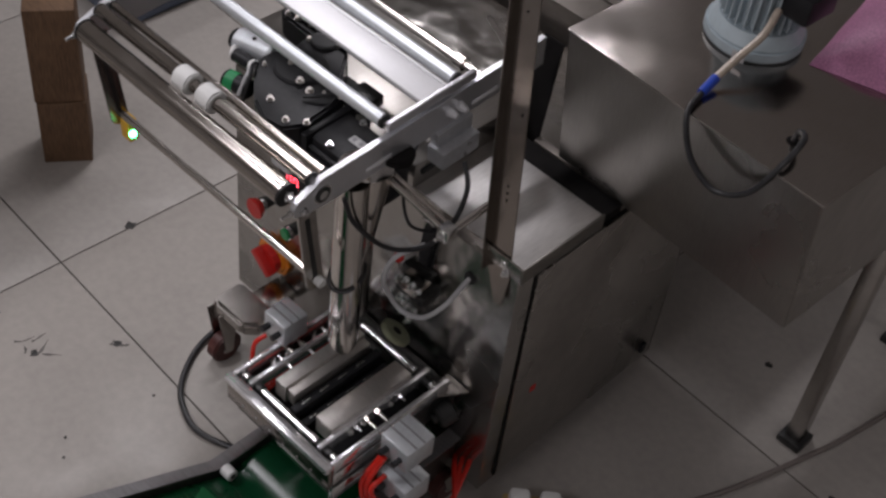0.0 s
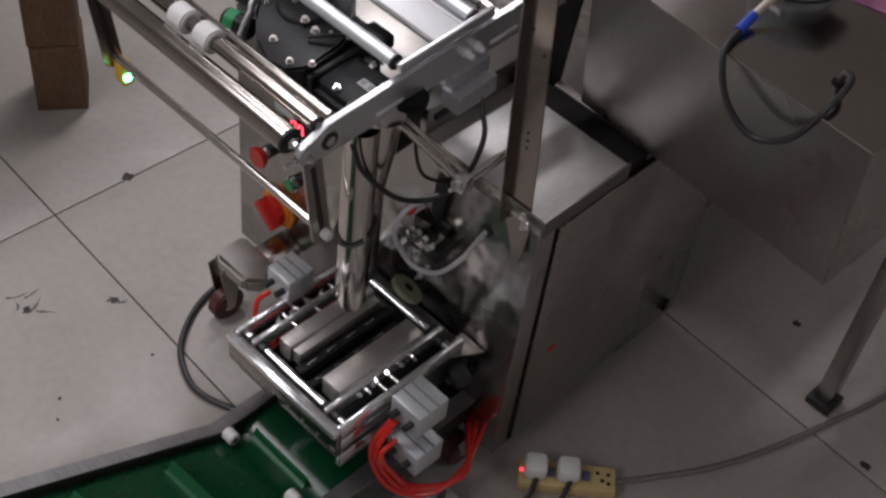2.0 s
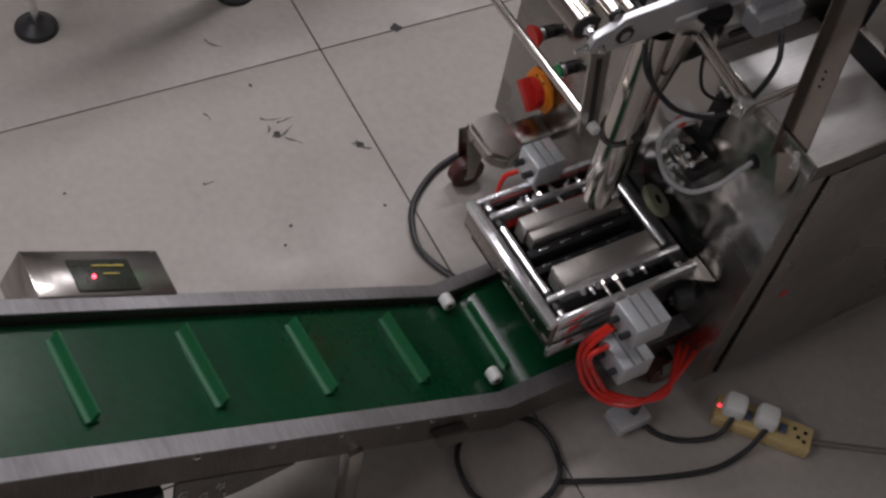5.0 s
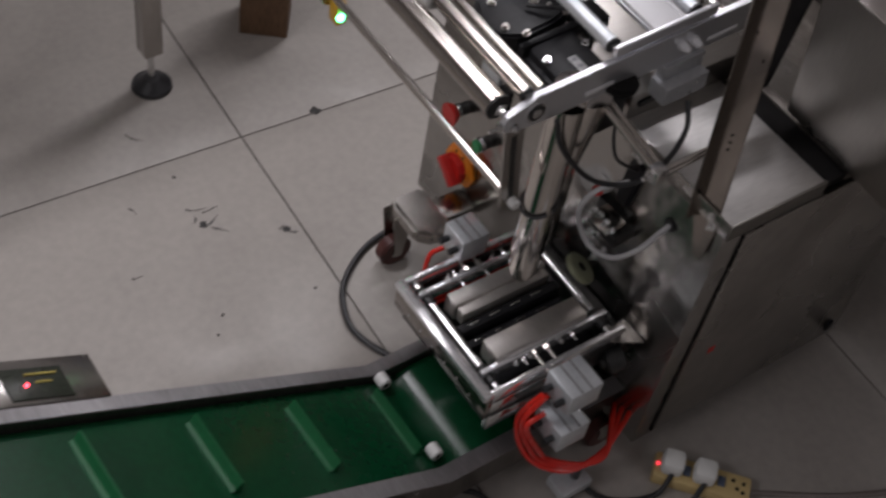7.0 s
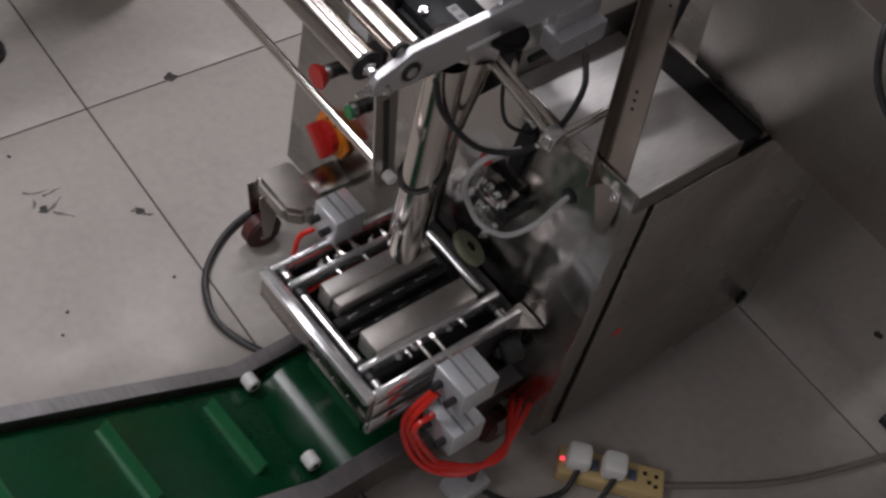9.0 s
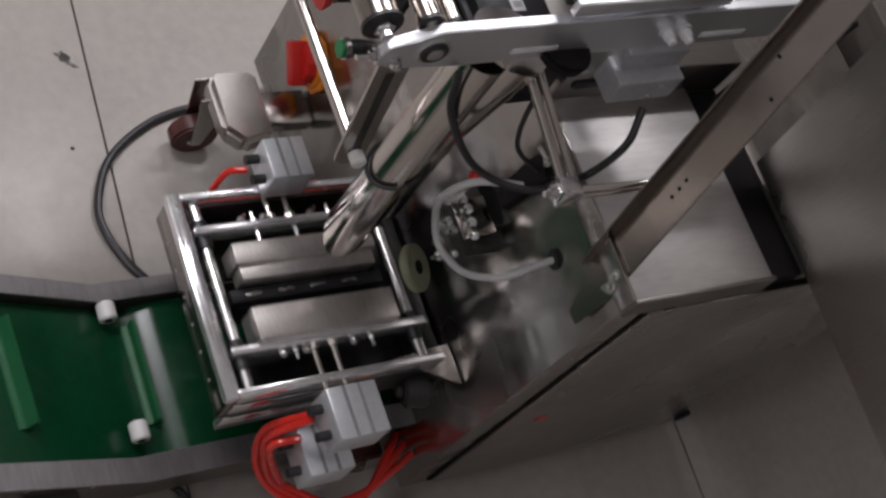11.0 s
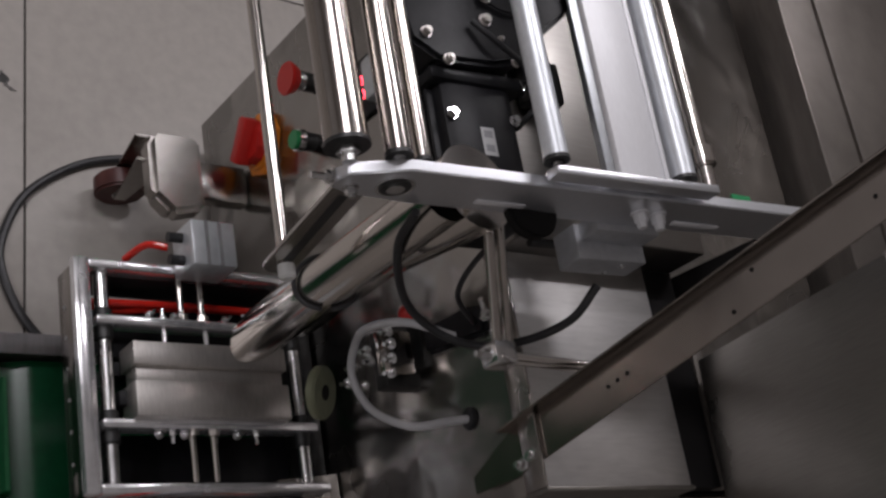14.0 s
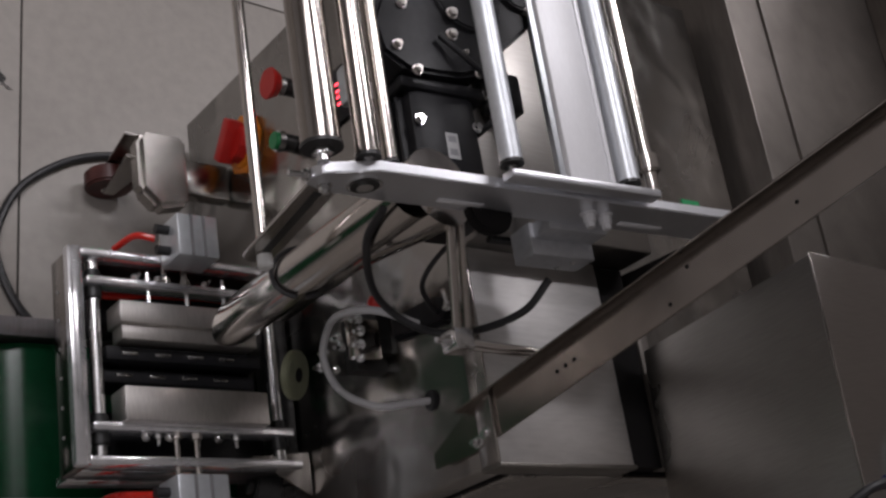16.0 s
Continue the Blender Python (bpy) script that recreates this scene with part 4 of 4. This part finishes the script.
def loop_at(s):
    """Place and slope on the belt's closed line: along the bottom, up the incline, back underneath."""
    flat, ramp = abs(BEND_Y) - 0.03, (BEND_Y - TOP_Y) / math.cos(math.atan(SLOPE))
    r = 0.03
    a = math.degrees(math.atan(SLOPE))
    legs = [flat, ramp, math.pi * r, ramp, flat, math.pi * r]
    s %= sum(legs)
    k = 0
    while s > legs[k]:
        s -= legs[k]
        k += 1
    u = Vector((0, -math.cos(radians(a)), math.sin(radians(a))))
    n = Vector((0, math.sin(radians(a)), math.cos(radians(a))))
    bend, tail, top = Vector((0, BEND_Y, CZ)), Vector((0, -0.03, CZ)), Vector((0, TOP_Y, belt_z(TOP_Y)))
    if k == 0:
        return tail + Vector((0, -s, 0)), 0
    if k == 1:
        w = min(1, s / 0.06)
        return bend + u * s, -a * w
    if k == 2:
        t = s / r
        return top - n * r + r * (math.cos(t) * n + math.sin(t) * u), -a + math.degrees(t)
    if k == 3:
        return top - n * 2 * r - u * s, -a + 180
    if k == 4:
        w = min(1, s / 0.06)
        return bend + Vector((0, 0, -2 * r)) + Vector((0, s, 0)), 180 - a * (1 - w)
    t = s / r
    return tail + Vector((0, r * math.sin(t), -r - r * math.cos(t))), 180 + math.degrees(t)


LOOP = 2 * (abs(BEND_Y) - 0.03) + 2 * (BEND_Y - TOP_Y) / math.cos(math.atan(SLOPE)) + 2 * math.pi * 0.03


CLEAT_GAP = LOOP / 17


def build_cleats():
    bm = B()
    prism(bm, [(-0.014, 0), (0.012, 0), (0.011, 0.003), (0.004, 0.006), (0.0025, 0.026), (-0.0025, 0.026), (-0.005, 0.006), (-0.013, 0.003)], 0, CX0 + 0.03 + 0.24, CX1 - 0.05 + 0.24, 0.0012)
    me = finish("cleat", bm, CLEAT, Vector((0, 0, 0)))
    out = []
    for i in range(17):
        ob = new("cleat", me)
        ob.parent = conv
        out.append(ob)
    return out


cleats = build_cleats()

# ---- hopper table behind, with its motor and bag ----
HX0, HX1, HY0, HY1, HZ0, HZ1 = -0.245, 0.395, 0.345, 1.35, 0.60, 0.978


def build_hopper():
    s = thing("feeding_table", "large brushed stainless feeder box on legs behind the packing machine", "feeder", (0.08, 0.85, 0.0))
    bm = B()
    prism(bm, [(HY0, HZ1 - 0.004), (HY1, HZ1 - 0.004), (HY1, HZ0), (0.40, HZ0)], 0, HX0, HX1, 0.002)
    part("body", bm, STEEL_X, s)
    bm = B()
    box(bm, HX0 - 0.002, HX1 + 0.003, HY0 - 0.003, HY1 + 0.002, HZ1 - 0.004, HZ1, 0.0012)
    part("top_sheet", bm, TABLE, s)
    bm = B()
    cyl(bm, (0.251, 0.443, HZ1), (0.251, 0.443, HZ1 + 0.002), 0.013, seg=20)
    part("cable_hole", bm, VOID, s)

    m = thing("feeder_motor", "pale blue finned electric motor standing on the feeder", "motor", (-0.01, 0.65, HZ1))
    bm = B()
    cyl(bm, (-0.01, 0.65, HZ1), (-0.01, 0.65, HZ1 + 0.03), 0.105, seg=40, bev=0.006)
    cyl(bm, (-0.01, 0.65, HZ1 + 0.03), (-0.01, 0.65, HZ1 + 0.055), 0.10, 0.085, seg=40)
    part("flange", bm, MOTORP, m)
    bm = B()
    cyl(bm, (-0.01, 0.65, HZ1 + 0.05), (-0.01, 0.65, HZ1 + 0.26), 0.068, seg=32)
    part("barrel", bm, MOTORP, m)
    fin = B()
    box(fin, -0.002, 0.002, 0.064, 0.085, 0.06, 0.25, 0.0008)
    fme = finish("fin", fin, MOTORP, Vector((0, 0, 0)))
    for k in range(28):
        ob = new("fin", fme)
        ob.parent = m
        ob.matrix_basis = pose(0, 0, 0, 0, 0, k * 360 / 28)
    bm = B()
    box(bm, 0.05, 0.12, 0.60, 0.70, HZ1 + 0.11, HZ1 + 0.17, 0.008)
    part("terminal_box", bm, BLACK, m)
    bm = B()
    box(bm, 0.02, 0.05, 0.5345, 0.5365, HZ1 + 0.012, HZ1 + 0.03, 0)
    part("label", bm, LABEL, m)

    bm = B()
    rnd = random.Random(4)
    nx, ny = 22, 22
    g = [[None] * (ny + 1) for _ in range(nx + 1)]
    for i in range(nx + 1):
        for j in range(ny + 1):
            u, v = i / nx, j / ny
            h = 0.085 * min(1, 6 * u * (1 - u)) ** 0.6 * min(1, 6 * v * (1 - v)) ** 0.6
            x, y = 0.09 + 0.46 * u, 0.695 + 0.52 * v
            h += 0.012 * noise.noise((x * 12, y * 12, 0)) * (h > 0.01)
            g[i][j] = bm.verts.new((x + 0.10 * (v - 0.3) * -1.2 + 0.006 * noise.noise((y * 9, 3, 1)), y + 0.16 * (u - 0.2), HZ1 + max(0.001, h)))
    for i in range(nx):
        for j in range(ny):
            bm.faces.new((g[i][j], g[i + 1][j], g[i + 1][j + 1], g[i][j + 1]))
    edge = [g[i][0] for i in range(nx)] + [g[nx][j] for j in range(ny)] + [g[i][ny] for i in range(nx, 0, -1)] + [g[0][j] for j in range(ny, 0, -1)]
    bm.faces.new(edge[::-1])
    single("woven_bag", bm, PINK, "pink woven plastic sack lying on the feeder", "bag", (0.3, 0.85, HZ1))
    for x, y, a, w in ((0.226, 0.785, 20, 0.022), (0.22, 0.815, -35, 0.018), (0.232, 0.84, 60, 0.02), (0.265, 0.85, 10, 0.026)):
        bm = B()
        box(bm, -w, w, -0.002, 0.002, 0, 0.0012, 0, Matrix.Translation((x, y, HZ1 + 0.083)) @ Matrix.Rotation(radians(a), 4, "Z"))
        single("ink_stroke", bm, INK, "dark ink stroke on the pink sack", "marking", (x, y, HZ1 + 0.083), "ink strokes")

    c = thing("motor_cable", "black motor cable with blue tape hanging over the feeder edge", "cable", (0.1, 0.45, HZ1))
    bm = B()
    hose(bm, [(0.055, 0.60, HZ1 + 0.12), (0.065, 0.55, HZ1 + 0.085), (0.058, 0.49, HZ1 + 0.05), (0.055, 0.435, HZ1 + 0.022)], 0.008)
    part("taped_wire", bm, TAPE, c, "dirty taped wire")
    bm = B()
    hose(bm, [(0.055, 0.44, HZ1 + 0.025), (0.06, 0.395, HZ1 + 0.012)], 0.0098)
    part("blue_tape", bm, BLUE, c, "blue tape wrap")
    bm = B()
    hose(bm, [(0.06, 0.40, HZ1 + 0.013), (0.078, 0.335, HZ1 + 0.004), (0.115, 0.318, HZ1 - 0.06), (0.165, 0.318, HZ1 - 0.098), (0.209, 0.322, HZ1 - 0.10), (0.262, 0.325, HZ1 - 0.055), (0.29, 0.355, HZ1 + 0.02), (0.285, 0.41, HZ1 + 0.045), (0.258, 0.44, HZ1 + 0.03), (0.251, 0.443, HZ1 - 0.002)], 0.0062)
    part("black_cable", bm, RUBBER, c)


FEED_AT = (0.0431, -0.0915, 0.2573)
build_hopper()
resize(("feeding_table", "feeder_motor", "woven_bag", "ink_stroke", "ink_stroke.001", "ink_stroke.002", "ink_stroke.003", "motor_cable"), 0.888, FEED_AT, 0.0, -2.97)


def build_feeder_legs():
    s = scene.objects["feeding_table"]
    for x in (-0.14, 0.368):
        for y in (0.70, 1.18):
            bm = B()
            box(bm, x, x + 0.04, y, y + 0.04, 0.02, 0.792, 0.003)
            lg = part("leg", bm, STEEL, s)
            bm = B()
            box(bm, x - 0.012, x + 0.052, y - 0.012, y + 0.052, 0.0, 0.022, 0.003)
            part("foot_plate", bm, DARK, lg)


build_feeder_legs()


def build_rear_box():
    s = thing("rear_cabinet", "low brushed stainless cabinet behind the packing machine", "cabinet", (-0.7, 1.0, 0))
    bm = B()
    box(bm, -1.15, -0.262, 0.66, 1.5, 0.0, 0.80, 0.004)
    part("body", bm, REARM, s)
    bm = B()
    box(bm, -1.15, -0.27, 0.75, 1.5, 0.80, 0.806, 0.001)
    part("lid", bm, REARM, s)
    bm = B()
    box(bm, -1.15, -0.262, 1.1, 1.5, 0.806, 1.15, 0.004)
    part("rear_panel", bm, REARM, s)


build_rear_box()


# ---- hoses and cables on the machine ----
def build_hoses():
    def cable(name, pts, r, m, label, cat="hose"):
        bm = B()
        hose(bm, pts, r)
        return single(name, bm, m, label, cat, pts[0])
    cable("grey_cable", [(-0.113, -0.002, 0.661), (-0.112, -0.03, 0.65), (-0.112, -0.07, 0.63), (-0.153, -0.078, 0.566), (-0.203, -0.085, 0.545), (-0.229, -0.10, 0.582), (-0.222, -0.13, 0.66), (-0.205, -0.12, 0.725), (-0.19, -0.06, 0.73)], 0.005, GREYTUBE, "light grey cable looping from a grommet", "cable")
    bm = B()
    cyl(bm, (-0.113, 0.0, 0.661), (-0.113, -0.006, 0.661), 0.014, seg=20, bev=0.002)
    part("grommet", bm, RUBBER, cab)
    cable("black_cable", [(-0.25, -0.222, 0.905), (-0.24, -0.2, 0.835), (-0.213, -0.135, 0.752), (-0.182, -0.062, 0.735), (-0.168, -0.012, 0.775), (-0.175, 0.025, 0.835), (-0.205, 0.042, 0.875)], 0.005, RUBBER, "black cable hanging below the side plate", "cable")
    cable("black_cable", [(-0.225, 0.02, 0.687), (-0.218, -0.012, 0.712), (-0.245, -0.05, 0.74), (-0.285, -0.03, 0.80), (-0.309, 0.027, 0.875)], 0.0035, RUBBER, "short black cable behind the forming tube", "cable")
    for k in range(3):
        d = 0.013 * k
        cable("red_air_hose", [(-0.06 + d * 0.6, -0.262, 0.372 - 0.05 * (k == 2)), (-0.075 + d, -0.295, 0.29), (-0.055 + d, -0.284 + d, 0.20), (-0.025, -0.246 + d, 0.14), (0.009, -0.184 + d, 0.12), (0.009 + d * 0.3, -0.104, 0.127), (-0.012 - d, -0.045, 0.14), (-0.032 - 1.6 * d, -0.002, 0.139 - d)], 0.006, REDTUBE, "bright red air hose looping below the cylinders")
    for z, q in ((0.356, 0.0), (0.345, 0.006)):
        cable("red_air_hose", [(-0.37, -0.335, z - 0.03), (-0.368 + q, -0.29, z - 0.022), (-0.37, -0.22, z - 0.022), (-0.37 - q * 0.5, -0.12, z - 0.022), (-0.37, -0.05, z - 0.03)], 0.0052, REDTUBE, "red air hose lying between the jaw rails")
    cable("red_air_hose", [(-0.425, -0.25, 0.40), (-0.432, -0.275, 0.385), (-0.43, -0.285, 0.34)], 0.0052, REDTUBE, "short red air hose below an air cylinder")
    cable("floor_cable", [(-0.74, 0.05, 0.02), (-0.775, -0.05, 0.008), (-0.768, -0.14, 0.008), (-0.742, -0.215, 0.008), (-0.69, -0.287, 0.008), (-0.63, -0.325, 0.008), (-0.56, -0.34, 0.008), (-0.473, -0.31, 0.008), (-0.40, -0.25, 0.008)], 0.0072, RUBBER, "black cable curving over the floor", "cable")
    bm = B()
    hose(bm, [(-0.03 + 0.105 * math.cos(a), -0.43 + 0.105 * math.sin(a), 0.009 + 0.006 * (i % 3)) for i, a in enumerate([j * 0.42 for j in range(17)])], 0.0062)
    single("coiled_cable", bm, RUBBER, "coil of black cable lying on the floor", "cable", (-0.03, -0.43, 0))
    cable("plug_cable", [(0.095, 0.045, 0.05), (0.108, 0.0, 0.012), (0.085, -0.07, 0.008), (0.045, -0.115, 0.008), (0.0, -0.14, 0.03)], 0.006, RUBBER, "black mains cable from the power strip", "cable")
    cable("plug_cable", [(0.15, 0.092, 0.05), (0.165, 0.03, 0.012), (0.165, -0.06, 0.007), (0.12, -0.2, 0.007), (0.05, -0.36, 0.007)], 0.006, RUBBER, "black mains cable from the power strip", "cable")
    cable("floor_lead", [(0.205, 0.165, 0.02), (0.245, 0.24, 0.006), (0.304, 0.333, 0.006), (0.352, 0.43, 0.006), (0.395, 0.548, 0.006), (0.438, 0.69, 0.006), (0.474, 0.821, 0.006), (0.53, 1.1, 0.006)], 0.0065, LEAD, "thin brown lead running over the floor", "cable")
    fr = thing("air_regulator", "small aluminium air valve under the machine", "valve", (0.0, -0.16, 0.0))
    bm = B()
    box(bm, -0.03, 0.025, -0.20, -0.12, 0.02, 0.05, 0.004)
    part("body", bm, ALU_MATT, fr)
    bm = B()
    cyl(bm, (0.0, -0.16, 0.0), (0.0, -0.16, 0.02), 0.02, seg=14)
    part("foot", bm, DARK, fr)
    bm = B()
    cyl(bm, (-0.0, -0.15, 0.05), (-0.0, -0.15, 0.09), 0.008, seg=14)
    part("port", bm, DARK, fr)


build_hoses()


# ---- power strip ----
def build_strip():
    s = thing("power_strip", "cream power strip with two white plugs on the floor", "power strip", (0.133, 0.10, 0.0))
    rot = Matrix.Translation((0.133, 0.10, 0)) @ Matrix.Rotation(radians(41), 4, "Z")
    bm = B()
    box(bm, -0.105, 0.105, -0.032, 0.032, 0.0, 0.034, 0.006, rot)
    part("case", bm, STRIP, s)
    for x in (-0.07, 0.0):
        bm = B()
        box(bm, x - 0.024, x + 0.024, -0.026, 0.024, 0.034, 0.075, 0.011, rot)
        pl = part("plug", bm, WHITE, s, "white mains plug")
    for x in (-0.035, 0.04):
        bm = B()
        box(bm, x - 0.008, x + 0.008, -0.012, 0.012, 0.034, 0.040, 0.002, rot)
        part("rocker_switch", bm, DULLBLUE, s, "grey blue rocker switch")
    bm = B()
    for k, (x, y) in enumerate(((0.065, 0.012), (0.075, -0.006), (0.088, 0.01), (0.088, -0.012))):
        box(bm, x - 0.004, x + 0.004, y - 0.004, y + 0.004, 0.034, 0.0346, 0, rot)
    part("socket_slot", bm, VOID, s)
    bm = B()
    ball(bm, rot @ Vector((-0.098, 0.0, 0.034)), 0.005, seg=10)
    part("pilot_light", bm, PILOT, s, "small red pilot light")


build_strip()


# ---- castor on its outrigger ----
def build_castor(x, y, label, bracket=True):
    s = thing("castor", label, "castor", (x, y, 0), "castors under the machine")
    bm = B()
    if not bracket:
        box(bm, x - 0.03, x + 0.03, y - 0.03, y + 0.06, 0.098, 0.108, 0.002)
    else:
        prism(bm, [(x - 0.015, y + 0.036), (x + 0.11, y + 0.036), (x + 0.125, y - 0.02), (x + 0.094, y - 0.052), (x - 0.003, y - 0.052), (x - 0.015, y - 0.042)], 2, 0.17, 0.212, 0.009)
        box(bm, x + 0.02, x + 0.085, y + 0.03, y + 0.119, 0.168, 0.196, 0.004)
    part("bracket", bm, STEEL, s, "polished folded steel bracket")
    top = 0.18 if bracket else 0.10
    bm = B()
    cyl(bm, (x - 0.016, y - 0.03, 0.042), (x + 0.016, y - 0.03, 0.042), 0.042, seg=32, bev=0.004)
    w = part("wheel", bm, REDWHEEL, s, "dark red castor wheel")
    bm = B()
    cyl(bm, (x - 0.018, y - 0.03, 0.042), (x + 0.018, y - 0.03, 0.042), 0.014, seg=20)
    part("hub", bm, CHROME, w)
    bm = B()
    prism(bm, [(y - 0.06, top), (y + 0.0, top), (y - 0.02, 0.035), (y - 0.04, 0.035)], 0, x - 0.023, x - 0.019, 0.001)
    part("fork", bm, STEEL, s)
    bm = B()
    prism(bm, [(y - 0.06, top), (y + 0.0, top), (y - 0.02, 0.035), (y - 0.04, 0.035)], 0, x + 0.019, x + 0.023, 0.001)
    part("fork", bm, STEEL, s)


build_castor(-0.70, -0.12, "polished outrigger with dark swivel castor")
build_castor(-0.07, 0.0, "dark swivel castor below the cabinet front", False)


# ---- things on the floor at the back ----
def build_wood():
    for z0, z1, d in ((0.0, 0.205, 0), (0.206, 0.5, 0.006)):
        bm = B()
        box(bm, -0.064, 0.064, 0, 0.13, z0, z1, 0.004, Matrix.Translation((-1.507 - d, -0.042, 0)) @ Matrix.Rotation(radians(55), 4, "Z"))
        single("wood_block", bm, WOOD, "rough brown wooden packing block, one stacked on another", "wood block", (-1.54, 0.0, z0), "wood blocks")


build_wood()


def build_feet():
    for x, y in ((-1.465, -0.387), (-1.52, -0.875)):
        s = thing("machine_foot", "grey machine leg with black round levelling foot", "machine leg", (x, y, 0), "levelling feet")
        bm = B()
        cyl(bm, (x, y, 0), (x, y, 0.012), 0.052, 0.05, 32, 0.002)
        cyl(bm, (x, y, 0.012), (x, y, 0.03), 0.045, 0.02, 32)
        part("foot_pad", bm, RUBBER, s, "black round foot pad")
        bm = B()
        cyl(bm, (x, y, 0.03), (x, y, 0.12), 0.009, seg=16)
        part("threaded_stem", bm, CHROME, s)
        bm = B()
        box(bm, x - 0.025, x + 0.025, y - 0.025, y + 0.025, 0.12, 1.0, 0.004)
        part("leg", bm, STEEL, s)


build_feet()


def build_neighbour():
    # bed out of view, added over the feet to shade the floor
    s = thing("neighbour_machine", "unseen grey steel bed of a neighbouring machine, added above its levelling feet", "machine", (-1.9, -0.6, 0.98))
    bm = B()
    box(bm, -2.6, -1.42, -1.0, -0.3, 1.0, 1.12, 0.004)
    part("bed", bm, DULL, s)


build_neighbour()


def build_crate():
    s = thing("storage_box", "dark grey blue plastic storage box on the floor", "storage box", (-2.2, 0.8, 0))
    bm = B()
    box(bm, -2.5, -1.9, 0.42, 1.15, 0.0, 0.22, 0.012)
    part("body", bm, DULLBLUE, s)
    bm = B()
    box(bm, -2.515, -1.888, 0.405, 1.165, 0.22, 0.245, 0.008)
    part("lid", bm, DULLBLUE, s)


build_crate()


def build_marks():
    rnd = random.Random(3)
    for x, y, r in ((-1.201, -0.06, 0.016), (-0.894, -0.323, 0.011), (-0.995, -0.487, 0.011), (-0.743, -0.571, 0.005), (-0.70, -0.605, 0.004), (0.211, 0.868, 0.012), (0.554, 0.644, 0.014), (-0.711, -0.35, 0.004), (-1.16, -0.479, 0.005), (-1.02, -0.987, 0.004)):
        bm = B()
        vs = [bm.verts.new((x + r * rnd.uniform(0.5, 1.2) * math.cos(k * 0.5236), y + r * rnd.uniform(0.5, 1.2) * math.sin(k * 0.5236), 0.0008)) for k in range(12)]
        top = bm.verts.new((x, y, 0.002))
        for k in range(12):
            bm.faces.new((vs[k], vs[(k + 1) % 12], top))
        bm.faces.new(vs[::-1])
        single("dirt_spot", bm, DIRT, "dark dried dirt spot on the floor tile", "dirt", (x, y, 0), "dirt spots")


build_marks()


def build_scratches():
    strokes = ((-0.995, -0.487, 100, 0.05, 0.006), (-0.985, -0.468, 25, 0.045, 0.005), (-1.01, -0.505, 150, 0.03, 0.006), (-1.035, -0.47, 75, 0.04, 0.004),
               (-1.06, -0.50, 60, 0.05, 0.003), (-0.885, -0.318, 60, 0.022, 0.008), (-0.90, -0.335, 130, 0.018, 0.005), (-1.12, -0.62, 20, 0.03, 0.003), (-0.93, -0.70, 70, 0.025, 0.003), (-1.34, -0.52, 40, 0.05, 0.004))
    for x, y, a, ln, w in strokes:
        bm = B()
        rows = []
        for k in range(7):
            u = k / 6
            h = w * (1 - u) * (0.6 + 0.4 * math.sin(9 * u + x * 40))
            bend = 0.15 * ln * math.sin(3 * u + y * 30)
            rows.append((bm.verts.new((ln * u, bend - h, 0)), bm.verts.new((ln * u, bend + h + 0.0004, 0.0006))))
        for p, q in zip(rows, rows[1:]):
            bm.faces.new((p[0], q[0], q[1], p[1]))
        bm.transform(Matrix.Translation((x, y, 0.0009)) @ Matrix.Rotation(radians(a), 4, "Z"))
        single("scuff_mark", bm, SCUFF, "thin dark scuff mark on the floor tile", "dirt", (x, y, 0), "scuff marks")


build_scratches()


# ---- what moves ----
def motions():
    period, first, stroke = 2.58, 0.62, 0.036
    for sg, ob in zip((1, -1), carriages):
        rows, k = [(0.0, pose(0, 0, 0))], 0
        t = first
        while t < 15.9:
            for dt, f in ((0, 0), (0.16, 1), (0.49, 1), (0.66, 0)):
                if 0.02 < t + dt < 16:
                    rows.append((t + dt, pose(sg * stroke * f, 0, 0)))
            t += period
        rows.append((16.0, pose(0, 0, 0)))
        walk(ob, rows)
    base = Vector((-0.24, -0.6, 0.0))
    for i, ob in enumerate(cleats):
        rows = []
        for n in range(0, 161):
            t = n * 0.1
            p, a = loop_at(i * CLEAT_GAP + 0.028 + BELT_SPEED * t)
            on = max(0.0, BEND_Y - p.y)
            rows.append((t, pose(INCLINE_TURN * on, p.y - base.y, p.z, a, 0, 2.3 * min(1.0, on / 0.06))))
        walk(ob, rows)


motions()
